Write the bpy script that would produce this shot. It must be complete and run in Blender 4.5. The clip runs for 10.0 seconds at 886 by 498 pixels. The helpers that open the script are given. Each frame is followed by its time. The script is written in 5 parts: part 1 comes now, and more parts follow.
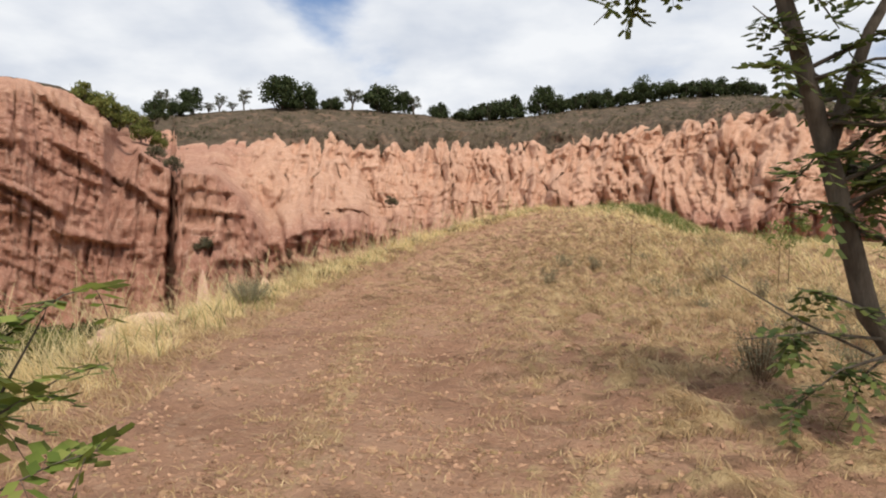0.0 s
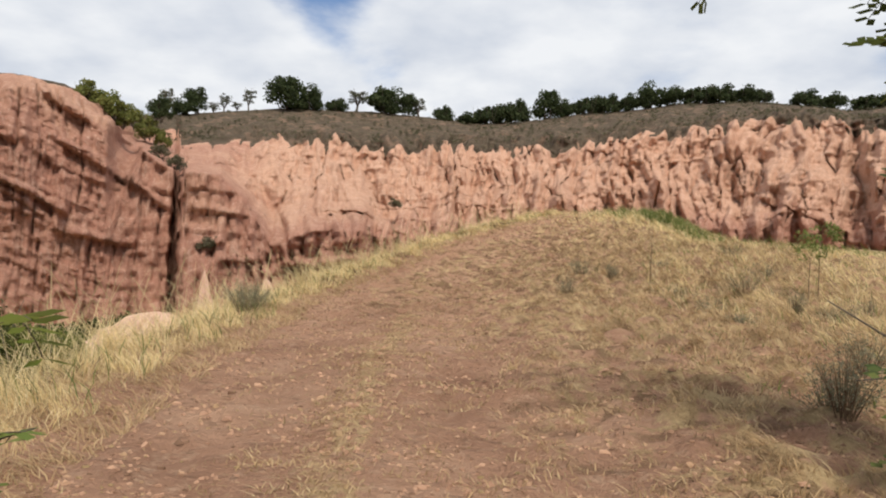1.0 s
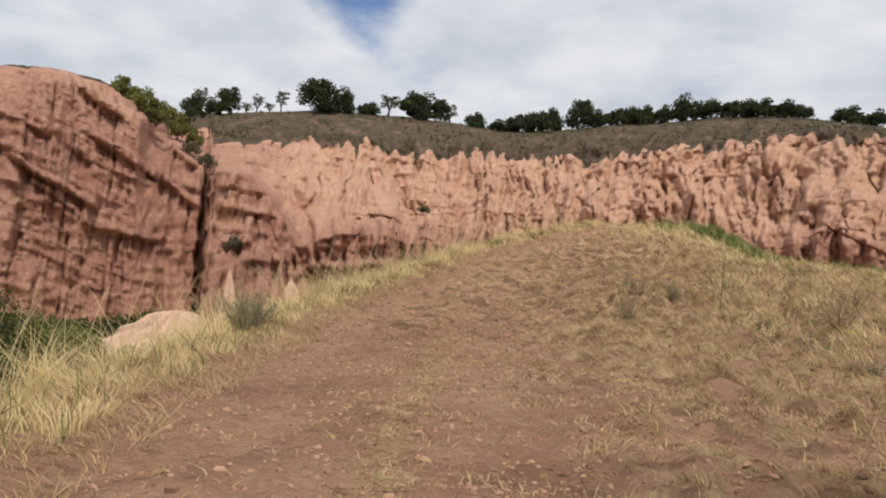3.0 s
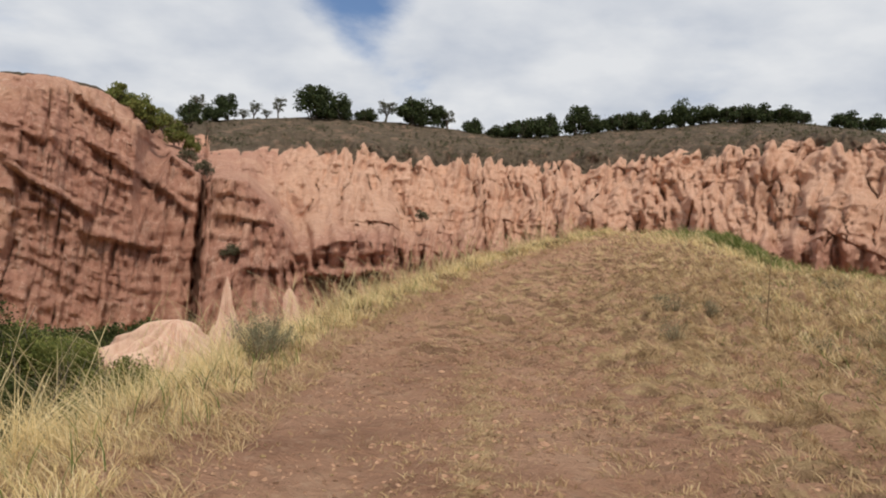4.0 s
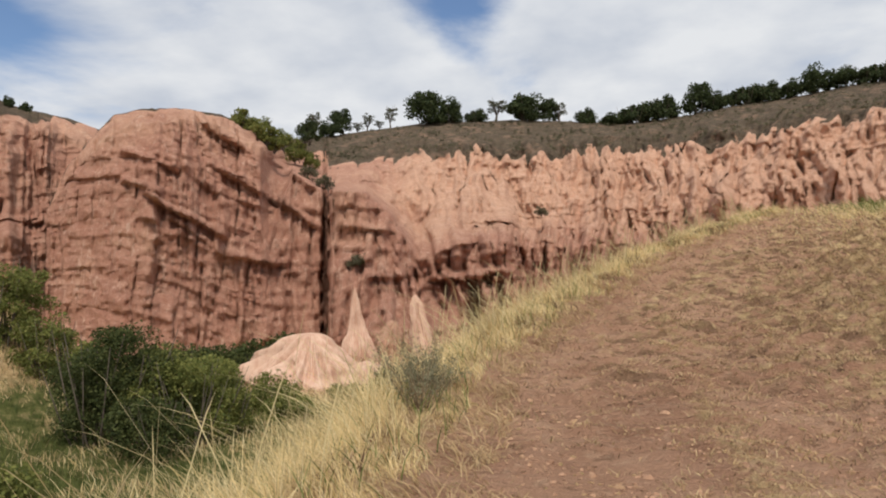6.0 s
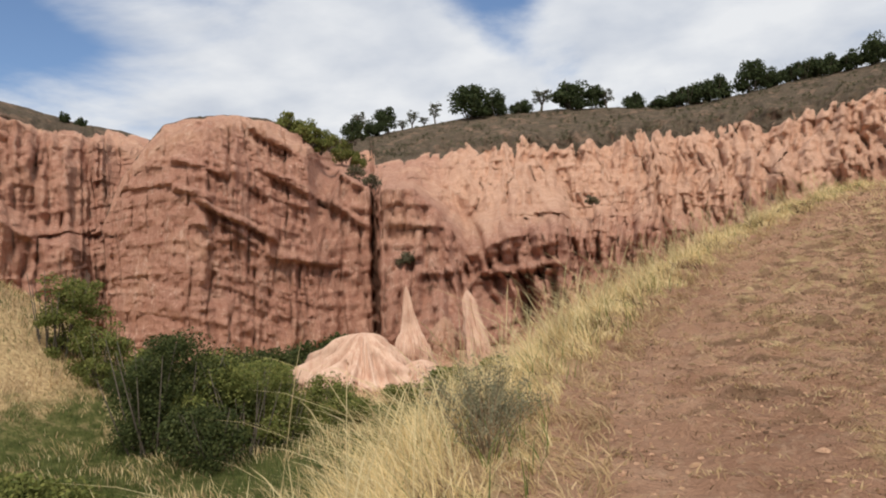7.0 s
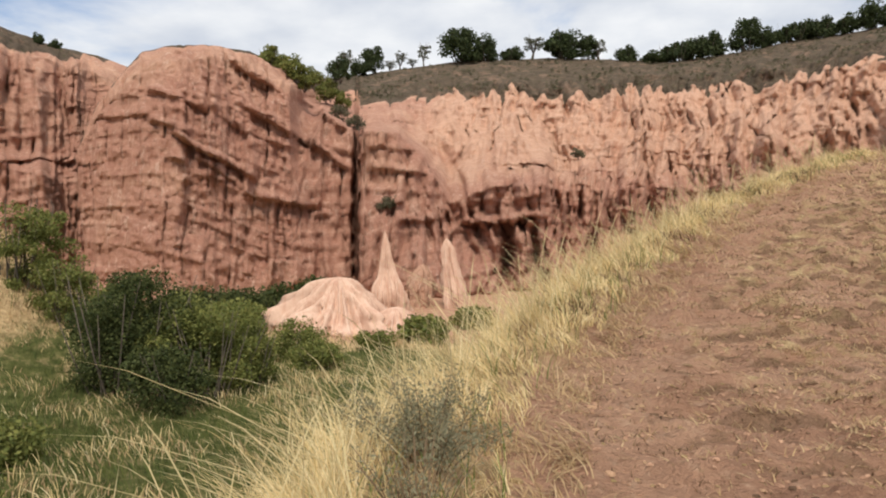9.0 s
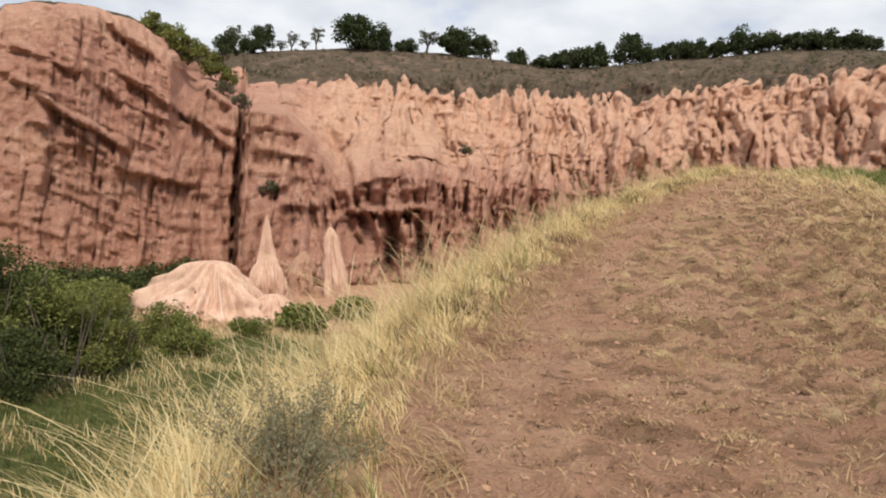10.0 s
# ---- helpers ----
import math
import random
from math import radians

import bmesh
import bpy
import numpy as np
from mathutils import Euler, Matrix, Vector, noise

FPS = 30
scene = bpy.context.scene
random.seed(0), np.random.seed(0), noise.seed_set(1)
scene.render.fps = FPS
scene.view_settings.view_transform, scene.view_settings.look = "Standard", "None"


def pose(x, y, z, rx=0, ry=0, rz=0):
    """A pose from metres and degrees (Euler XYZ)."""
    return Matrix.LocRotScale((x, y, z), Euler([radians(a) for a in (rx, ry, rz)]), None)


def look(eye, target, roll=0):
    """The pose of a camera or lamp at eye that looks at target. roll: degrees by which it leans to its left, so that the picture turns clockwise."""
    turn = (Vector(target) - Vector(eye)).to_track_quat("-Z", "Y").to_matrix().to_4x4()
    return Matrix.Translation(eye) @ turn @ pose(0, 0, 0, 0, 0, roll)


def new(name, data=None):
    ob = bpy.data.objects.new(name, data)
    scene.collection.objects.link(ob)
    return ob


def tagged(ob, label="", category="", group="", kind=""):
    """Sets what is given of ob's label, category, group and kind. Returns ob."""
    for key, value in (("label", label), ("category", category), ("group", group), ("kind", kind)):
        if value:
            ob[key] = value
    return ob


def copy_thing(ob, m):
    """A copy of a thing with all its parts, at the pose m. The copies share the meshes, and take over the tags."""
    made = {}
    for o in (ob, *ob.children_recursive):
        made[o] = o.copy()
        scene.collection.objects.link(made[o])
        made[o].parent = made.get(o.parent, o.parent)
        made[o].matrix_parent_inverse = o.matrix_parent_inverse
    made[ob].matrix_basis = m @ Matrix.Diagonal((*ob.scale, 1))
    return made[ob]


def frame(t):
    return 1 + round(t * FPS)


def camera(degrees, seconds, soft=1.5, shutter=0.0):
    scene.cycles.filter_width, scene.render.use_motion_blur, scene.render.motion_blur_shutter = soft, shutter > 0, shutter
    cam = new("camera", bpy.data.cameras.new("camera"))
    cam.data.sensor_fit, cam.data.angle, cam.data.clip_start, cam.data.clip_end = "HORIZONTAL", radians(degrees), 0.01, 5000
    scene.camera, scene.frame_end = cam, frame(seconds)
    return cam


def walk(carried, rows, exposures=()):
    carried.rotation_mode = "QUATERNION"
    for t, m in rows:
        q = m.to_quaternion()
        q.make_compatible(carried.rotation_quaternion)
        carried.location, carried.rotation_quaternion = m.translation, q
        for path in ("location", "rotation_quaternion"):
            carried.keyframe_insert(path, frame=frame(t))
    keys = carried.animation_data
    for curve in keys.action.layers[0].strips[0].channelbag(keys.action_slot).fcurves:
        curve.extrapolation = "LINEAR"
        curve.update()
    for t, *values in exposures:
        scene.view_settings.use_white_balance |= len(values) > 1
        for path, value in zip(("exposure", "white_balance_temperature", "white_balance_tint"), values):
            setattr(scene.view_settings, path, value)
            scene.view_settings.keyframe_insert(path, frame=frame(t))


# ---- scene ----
cam = camera(63.2, 10.0, soft=2.0)
PATH = [
    (0, (2.215, 0.154, 1.981), (2.194, 2.153, 2.04), 0.6),
    (0.5, (2.017, 0.56, 1.979), (2.0, 2.559, 2.043), 0.8),
    (1, (2.029, 0.953, 2.055), (2.001, 2.952, 2.122), 1.4),
    (1.5, (2.166, 1.494, 2.055), (2.125, 3.492, 2.125), 2.2),
    (2, (1.948, 2.001, 2.067), (1.882, 3.999, 2.139), 2.9),
    (2.5, (1.929, 2.494, 2.123), (1.835, 4.49, 2.2), 3.3),
    (2.7, (1.902, 2.733, 2.15), (1.8, 4.729, 2.229), 3.5),
    (3.8, (1.308, 3.723, 2.335), (1.207, 5.718, 2.431), 3.4),
    (4, (1.231, 3.98, 2.357), (1.137, 5.975, 2.457), 3.3),
    (4.5, (0.944, 4.491, 2.429), (0.861, 6.486, 2.536), 3.3),
    (5, (0.636, 4.849, 2.565), (0.572, 6.844, 2.686), 3.7),
    (5.4, (0.533, 5.248, 2.509), (0.351, 7.236, 2.631), 2.8),
    (5.5, (0.507, 5.361, 2.471), (0.255, 7.34, 2.616), 1.3),
    (5.7, (0.459, 5.633, 2.47), (0.098, 7.597, 2.583), 0.1),
    (6.8, (-0.149, 7.536, 2.537), (-0.631, 9.475, 2.614), -1.4),
    (7, (-0.147, 7.717, 2.533), (-0.7, 9.637, 2.614), -2.7),
    (7.5, (-0.212, 8.121, 2.606), (-0.912, 9.993, 2.685), -4.0),
    (8, (-0.379, 8.471, 2.603), (-1.092, 10.34, 2.639), -3.0),
    (8.5, (-0.255, 8.818, 2.659), (-0.88, 10.718, 2.631), -1.5),
    (9, (-0.286, 9.17, 2.758), (-0.794, 11.103, 2.688), 0.1),
    (9.5, (-0.388, 9.345, 2.802), (-0.759, 11.308, 2.71), 1.7),
    (10, (-0.336, 9.472, 2.787), (-0.527, 11.461, 2.702), 3.5),
]
EXPOSURES = [(0.0, 0.2), (2.5, 0.0), (4.5, -0.08), (5.5, -0.05), (7.5, 0.08), (10.0, 0.2)]
walk(cam, [(t, look(eye, target, roll)) for t, eye, target, roll in PATH], EXPOSURES)

# ---- world and sun ----
def direction(az, el):
    a, e = radians(az), radians(el)
    return Vector((math.sin(a) * math.cos(e), math.cos(a) * math.cos(e), math.sin(e)))


SUN_AZ, SUN_EL = 163.0, 52.0
world = bpy.data.worlds.new("overcast_sky")
scene.world = world
world.use_nodes = True
wn, wl = world.node_tree.nodes, world.node_tree.links
wn.clear()


def wnode(kind, **kw):
    n = wn.new(kind)
    for k, v in kw.items():
        if k == "operation":
            n.operation = v
        elif k == "blend_type":
            n.blend_type = v
        elif k == "data_type":
            n.data_type = v
    return n


def wmath(op, a, b=0.0, c=0.0):
    n = wnode("ShaderNodeMath", operation=op)
    for i, v in enumerate((a, b, c)):
        if isinstance(v, (int, float)):
            n.inputs[i].default_value = v
        else:
            wl.new(v, n.inputs[i])
    return n.outputs[0]


sky = wn.new("ShaderNodeTexSky")
sky.sky_type = "NISHITA"
sky.sun_disc = False
sky.sun_elevation, sky.sun_rotation = radians(SUN_EL), radians(SUN_AZ)
sky.air_density, sky.dust_density = 1.0, 1.0
coord = wn.new("ShaderNodeTexCoord")
sep = wn.new("ShaderNodeSeparateXYZ")
wl.new(coord.outputs["Generated"], sep.inputs[0])
up = wmath("ADD", wmath("MAXIMUM", sep.outputs[2], 0.0), 0.22)
flat = wn.new("ShaderNodeCombineXYZ")
wl.new(wmath("DIVIDE", sep.outputs[0], up), flat.inputs[0])
wl.new(wmath("DIVIDE", sep.outputs[1], up), flat.inputs[1])
noise_big = wn.new("ShaderNodeTexNoise")
noise_big.inputs["Scale"].default_value = 1.5
noise_big.inputs["Detail"].default_value = 7
noise_big.inputs["Roughness"].default_value = 0.55
noise_big.inputs["Distortion"].default_value = 0.25
wl.new(flat.outputs[0], noise_big.inputs["Vector"])
cover = wmath("ADD", wmath("MULTIPLY", noise_big.outputs["Fac"], 2.6), -0.42)
# clear gaps between the clouds: direction, angular radius, depth
for az, el, rad, depth in ((-11.5, 23.0, 4.5, 0.62), (-10.0, 18.5, 2.6, 0.3), (-53, 20, 10, 1.15), (-33, 28, 8, 0.6), (34, 15, 5, 0.5), (-5.5, 16, 2.2, 0.2)):
    d = direction(az, el)
    dot = wn.new("ShaderNodeVectorMath")
    dot.operation = "DOT_PRODUCT"
    nrm = wn.new("ShaderNodeVectorMath")
    nrm.operation = "NORMALIZE"
    wl.new(coord.outputs["Generated"], nrm.inputs[0])
    wl.new(nrm.outputs[0], dot.inputs[0])
    dot.inputs[1].default_value = d
    k = 1.0 / (1.0 - math.cos(radians(rad)))
    gap = wmath("POWER", 2.718, wmath("MULTIPLY", wmath("SUBTRACT", dot.outputs["Value"], 1.0), k))
    cover = wmath("SUBTRACT", cover, wmath("MULTIPLY", gap, depth))
clamp = wn.new("ShaderNodeMapRange")
clamp.interpolation_type = "SMOOTHSTEP"
clamp.inputs["From Min"].default_value = 0.12
clamp.inputs["From Max"].default_value = 0.75
wl.new(cover, clamp.inputs["Value"])
noise_fine = wn.new("ShaderNodeTexNoise")
noise_fine.inputs["Scale"].default_value = 3.1
noise_fine.inputs["Detail"].default_value = 6
wl.new(flat.outputs[0], noise_fine.inputs["Vector"])
shade = wn.new("ShaderNodeValToRGB")
shade.color_ramp.elements[0].position, shade.color_ramp.elements[0].color = 0.32, (0.66, 0.71, 0.80, 1)
shade.color_ramp.elements[1].position, shade.color_ramp.elements[1].color = 0.62, (0.93, 0.95, 0.98, 1)
wl.new(noise_fine.outputs["Fac"], shade.inputs[0])
blue = wn.new("ShaderNodeMix")
blue.data_type, blue.blend_type = "RGBA", "MULTIPLY"
blue.inputs["Factor"].default_value = 1.0
wl.new(sky.outputs[0], blue.inputs["A"])
blue.inputs["B"].default_value = (0.115, 0.125, 0.14, 1)
mixed = wn.new("ShaderNodeMix")
mixed.data_type = "RGBA"
wl.new(clamp.outputs[0], mixed.inputs["Factor"])
wl.new(blue.outputs["Result"], mixed.inputs["A"])
wl.new(shade.outputs[0], mixed.inputs["B"])
back = wn.new("ShaderNodeBackground")
wl.new(mixed.outputs["Result"], back.inputs["Color"])
back.inputs["Strength"].default_value = 0.85
wout = wn.new("ShaderNodeOutputWorld")
wl.new(back.outputs[0], wout.inputs[0])

sun = new("sun", bpy.data.lights.new("sun", "SUN"))
sun.data.energy, sun.data.angle, sun.data.color = 3.45, radians(16), (1.0, 0.92, 0.80)
sun.matrix_world = look(direction(SUN_AZ, SUN_EL) * 100, (0, 0, 0))


# ---- materials ----
class Nodes:
    """Small helper to wire one procedural material."""

    def __init__(self, name, roughness=0.9, specular=0.2):
        self.mat = bpy.data.materials.new(name)
        self.mat.use_nodes = True
        self.n, self.l = self.mat.node_tree.nodes, self.mat.node_tree.links
        self.bsdf = self.n["Principled BSDF"]
        self.bsdf.inputs["Roughness"].default_value = roughness
        self.bsdf.inputs["Specular IOR Level"].default_value = specular
        self.tc = self.n.new("ShaderNodeTexCoord")

    def put(self, v, socket):
        if isinstance(v, (int, float)):
            socket.default_value = v
        elif isinstance(v, tuple):
            socket.default_value = (*v, 1)[:4] if len(v) == 3 else v
        else:
            self.l.new(v, socket)

    def attr(self, name):
        n = self.n.new("ShaderNodeAttribute")
        n.attribute_name = name
        return n.outputs["Fac"]

    def math(self, op, a, b=0.0):
        n = self.n.new("ShaderNodeMath")
        n.operation = op
        self.put(a, n.inputs[0])
        self.put(b, n.inputs[1])
        return n.outputs[0]

    def noise(self, scale, detail=4, rough=0.55, stretch=(1, 1, 1), vector=None, distort=0.0):
        m = self.n.new("ShaderNodeMapping")
        m.inputs["Scale"].default_value = stretch
        self.l.new(vector or self.tc.outputs["Object"], m.inputs[0])
        n = self.n.new("ShaderNodeTexNoise")
        n.inputs["Scale"].default_value = scale
        n.inputs["Detail"].default_value = detail
        n.inputs["Roughness"].default_value = rough
        n.inputs["Distortion"].default_value = distort
        self.l.new(m.outputs[0], n.inputs["Vector"])
        return n.outputs["Fac"]

    def ramp(self, fac, *stops):
        n = self.n.new("ShaderNodeValToRGB")
        e = n.color_ramp.elements
        while len(e) < len(stops):
            e.new(0.5)
        for el, (p, c) in zip(e, stops):
            el.position, el.color = p, (*c, 1)
        self.put(fac, n.inputs[0])
        return n.outputs[0]

    def step(self, v, lo, hi):
        n = self.n.new("ShaderNodeMapRange")
        n.interpolation_type = "SMOOTHSTEP"
        self.put(v, n.inputs["Value"])
        n.inputs["From Min"].default_value, n.inputs["From Max"].default_value = lo, hi
        return n.outputs[0]

    def mix(self, f, a, b, how="MIX"):
        n = self.n.new("ShaderNodeMix")
        n.data_type, n.blend_type = "RGBA", how
        self.put(f, n.inputs["Factor"])
        self.put(a, n.inputs["A"])
        self.put(b, n.inputs["B"])
        return n.outputs["Result"]

    def bump(self, height, strength=0.5, distance=0.1):
        n = self.n.new("ShaderNodeBump")
        n.inputs["Strength"].default_value = strength
        n.inputs["Distance"].default_value = distance
        self.put(height, n.inputs["Height"])
        self.l.new(n.outputs[0], self.bsdf.inputs["Normal"])

    def done(self, color):
        self.put(color, self.bsdf.inputs["Base Color"])
        return self.mat


def cliff_material():
    m = Nodes("red_sandstone", 0.95, 0.1)
    veg, bed, pale = m.attr("veg"), m.attr("bed"), m.attr("pale")
    vec = m.n.new("ShaderNodeCombineXYZ")
    m.put(bed, vec.inputs[2])
    band = m.math("ADD", m.math("MULTIPLY", m.noise(0.55, 5, 0.65, vector=vec.outputs[0]), 0.55), m.math("MULTIPLY", m.noise(0.3, 6, 0.7, (1, 1, 0.7)), 0.45))
    blotch = m.noise(0.07, 6, 0.65)
    streak = m.math("MULTIPLY", m.step(m.noise(1.5, 4, 0.6, (1, 1, 0.06)), 0.5, 0.64), m.step(m.noise(0.12, 4, 0.6), 0.38, 0.56))
    grain = m.noise(1.6, 7, 0.75)
    red = m.ramp(band, (0.28, (0.38, 0.183, 0.130)), (0.42, (0.54, 0.295, 0.215)), (0.5, (0.46, 0.232, 0.168)), (0.58, (0.58, 0.335, 0.247)), (0.72, (0.64, 0.410, 0.310)))
    light = m.ramp(band, (0.28, (0.54, 0.300, 0.205)), (0.45, (0.70, 0.440, 0.315)), (0.56, (0.62, 0.365, 0.255)), (0.72, (0.80, 0.545, 0.410)))
    rock = m.mix(m.step(m.math("ADD", pale, m.math("MULTIPLY", m.math("SUBTRACT", blotch, 0.5), 1.8)), 0.1, 0.9), red, light)
    rock = m.mix(m.math("MULTIPLY", streak, 0.30), rock, (0.32, 0.165, 0.125))
    drip = m.math("MULTIPLY", m.step(m.noise(1.2, 5, 0.65, (1, 1, 0.09)), 0.53, 0.66), m.step(m.noise(0.2, 4, 0.6), 0.40, 0.55))
    rock = m.mix(m.math("MULTIPLY", drip, 0.5), rock, (0.76, 0.55, 0.44))
    rock = m.mix(m.math("MULTIPLY", m.step(grain, 0.52, 0.68), 0.5), rock, (0.74, 0.52, 0.41))
    rock = m.mix(m.math("MULTIPLY", m.step(m.noise(0.8, 6, 0.75), 0.56, 0.70), 0.45), rock, (0.34, 0.185, 0.140))
    scrub = m.ramp(m.noise(0.45, 6, 0.7), (0.3, (0.078, 0.062, 0.044)), (0.5, (0.125, 0.096, 0.070)), (0.7, (0.175, 0.128, 0.092)))
    scrub = m.mix(m.step(m.noise(0.9, 3, 0.6), 0.58, 0.68), scrub, (0.055, 0.068, 0.030))
    scrub = m.mix(m.math("MULTIPLY", m.step(m.noise(0.16, 6, 0.7), 0.52, 0.64), 0.55), scrub, (0.31, 0.20, 0.145))
    edge = m.math("ADD", veg, m.math("MULTIPLY", m.math("SUBTRACT", m.noise(0.35, 5, 0.65), 0.5), 0.9))
    m.bump(m.math("ADD", m.math("MULTIPLY", grain, 1.0), m.math("MULTIPLY", m.noise(6, 4, 0.6), 0.3)), 1.0, 0.9)
    return m.done(m.mix(m.step(edge, 0.42, 0.58), rock, scrub))


def mound_material():
    m = Nodes("pale_pink_marl", 0.95, 0.1)
    c = m.ramp(m.noise(0.5, 5, 0.6), (0.3, (0.50, 0.33, 0.25)), (0.7, (0.64, 0.46, 0.36)))
    c = m.mix(m.math("MULTIPLY", m.step(m.noise(1.6, 4, 0.6, (1, 1, 0.12)), 0.48, 0.62), 0.4), c, (0.44, 0.24, 0.17))
    c = m.mix(m.step(m.noise(0.9, 5, 0.7), 0.52, 0.7), c, (0.52, 0.33, 0.25))
    m.bump(m.noise(2.5, 5, 0.65), 0.6, 0.2)
    return m.done(c)


def ground_material():
    m = Nodes("dusty_red_soil", 0.97, 0.08)
    dry, green = m.attr("dry"), m.attr("green")
    soil = m.ramp(m.noise(0.8, 6, 0.65), (0.28, (0.295, 0.160, 0.103)), (0.5, (0.440, 0.255, 0.168)), (0.72, (0.550, 0.345, 0.232)))
    soil = m.mix(m.math("MULTIPLY", m.step(m.noise(9, 5, 0.7), 0.5, 0.72), 0.5), soil, (0.60, 0.42, 0.29))
    # dead-root brown that also paints shade under steps and tussocks
    root_shade = m.attr("root_shade")
    soil = m.mix(m.math("MULTIPLY", m.step(m.noise(4.6, 7, 0.78, (0.7, 1.4, 1)), 0.54, 0.66), 0.6), soil, (0.19, 0.115, 0.074))
    straw = m.ramp(m.noise(3.0, 6, 0.75, (1, 1, 1)), (0.28, (0.20, 0.125, 0.070)), (0.46, (0.46, 0.325, 0.175)), (0.68, (0.70, 0.53, 0.30)))
    straw = m.mix(m.math("MULTIPLY", m.step(m.noise(0.35, 4, 0.6), 0.5, 0.7), 0.5), straw, (0.26, 0.17, 0.10))
    leafy = m.ramp(m.noise(1.1, 6, 0.7), (0.3, (0.040, 0.052, 0.015)), (0.5, (0.095, 0.105, 0.034)), (0.72, (0.26, 0.22, 0.10)))
    f = m.math("ADD", dry, m.math("MULTIPLY", m.math("SUBTRACT", m.noise(6.5, 6, 0.75), 0.5), 2.2))
    c = m.mix(m.step(f, 0.3, 0.75), soil, straw)
    c = m.mix(m.math("MULTIPLY", m.step(m.math("ADD", root_shade, m.math("MULTIPLY", m.math("SUBTRACT", m.noise(7, 5, 0.7), 0.5), 1.2)), 0.38, 0.85), 0.65), c, m.ramp(m.noise(14, 4, 0.7), (0.3, (0.13, 0.080, 0.050)), (0.7, (0.26, 0.165, 0.10))))
    g = m.math("ADD", green, m.math("MULTIPLY", m.math("SUBTRACT", m.noise(0.5, 5, 0.65), 0.5), 0.9))
    c = m.mix(m.step(g, 0.35, 0.65), c, leafy)
    h = m.math("ADD", m.math("MULTIPLY", m.noise(4.5, 7, 0.75, (0.7, 1.3, 1)), 1.0), m.math("MULTIPLY", m.noise(22, 4, 0.7), 0.35))
    m.bump(h, 1.0, 0.19)
    return m.done(c)


def blade_material(name, *cols):
    m = Nodes(name, 0.75, 0.25)
    geo = m.n.new("ShaderNodeNewGeometry")
    stops = [(i / max(1, len(cols) - 1), c) for i, c in enumerate(cols)]
    c = m.ramp(geo.outputs["Random Per Island"], *stops)
    glow = m.n.new("ShaderNodeBsdfTranslucent")
    m.put(c, glow.inputs["Color"])
    both = m.n.new("ShaderNodeMixShader")
    both.inputs[0].default_value = 0.38
    m.l.new(m.bsdf.outputs[0], both.inputs[1])
    m.l.new(glow.outputs[0], both.inputs[2])
    m.l.new(both.outputs[0], m.n["Material Output"].inputs["Surface"])
    return m.done(c)


def bark_material(name, dark, light):
    m = Nodes(name, 0.92, 0.15)
    f = m.noise(9, 6, 0.7, (1, 1, 0.25))
    m.bump(f, 0.8, 0.03)
    return m.done(m.ramp(f, (0.3, dark), (0.7, light)))


ROCK, MARL, SOIL = cliff_material(), mound_material(), ground_material()
STRAW = blade_material("dry_straw_grass", (0.52, 0.39, 0.18), (0.78, 0.62, 0.33), (0.64, 0.49, 0.24), (0.86, 0.73, 0.46), (0.36, 0.30, 0.13))
LITTER = blade_material("short_withered_grass", (0.30, 0.19, 0.105), (0.56, 0.40, 0.22), (0.42, 0.29, 0.155), (0.66, 0.50, 0.30), (0.22, 0.16, 0.08))
STALK = blade_material("tall_seed_stalks", (0.50, 0.42, 0.22), (0.68, 0.58, 0.34), (0.40, 0.31, 0.15))
FRESH = blade_material("green_grass_blades", (0.07, 0.11, 0.025), (0.15, 0.19, 0.05), (0.24, 0.25, 0.08), (0.10, 0.14, 0.04))
WEED = blade_material("rank_valley_weeds", (0.045, 0.070, 0.018), (0.085, 0.115, 0.030), (0.140, 0.150, 0.045), (0.060, 0.085, 0.022))
GREYLEAF = blade_material("grey_green_herb_leaves", (0.19, 0.19, 0.12), (0.27, 0.26, 0.17), (0.15, 0.15, 0.09), (0.33, 0.28, 0.17))
OAK = blade_material("dark_oak_foliage", (0.026, 0.040, 0.016), (0.044, 0.062, 0.022), (0.066, 0.084, 0.032), (0.034, 0.050, 0.018))
SPARSE = blade_material("thin_pale_foliage", (0.10, 0.11, 0.07), (0.15, 0.15, 0.10), (0.07, 0.08, 0.05))
SHRUB = blade_material("valley_shrub_foliage", (0.085, 0.108, 0.028), (0.150, 0.172, 0.046), (0.240, 0.240, 0.070), (0.112, 0.132, 0.036))
THICKET = blade_material("dark_thicket_foliage", (0.030, 0.044, 0.014), (0.060, 0.078, 0.024), (0.100, 0.112, 0.036), (0.042, 0.058, 0.018))
LOCUST = blade_material("near_tree_leaves", (0.040, 0.062, 0.020), (0.085, 0.115, 0.034), (0.160, 0.185, 0.050), (0.060, 0.082, 0.026))
SAPLEAF = blade_material("sapling_leaves", (0.10, 0.15, 0.03), (0.18, 0.24, 0.05), (0.27, 0.30, 0.08), (0.08, 0.11, 0.03))
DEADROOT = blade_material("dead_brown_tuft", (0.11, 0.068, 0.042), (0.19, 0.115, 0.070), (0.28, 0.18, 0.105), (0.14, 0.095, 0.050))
BARK = bark_material("grey_brown_bark", (0.045, 0.036, 0.028), (0.15, 0.125, 0.10))
TWIG = bark_material("dry_brown_twig", (0.10, 0.065, 0.04), (0.22, 0.15, 0.09))

# ---- noise and mesh helpers ----
rng = np.random.default_rng(7)
PERM = rng.permutation(512)
ANG = rng.random(512) * 2 * np.pi


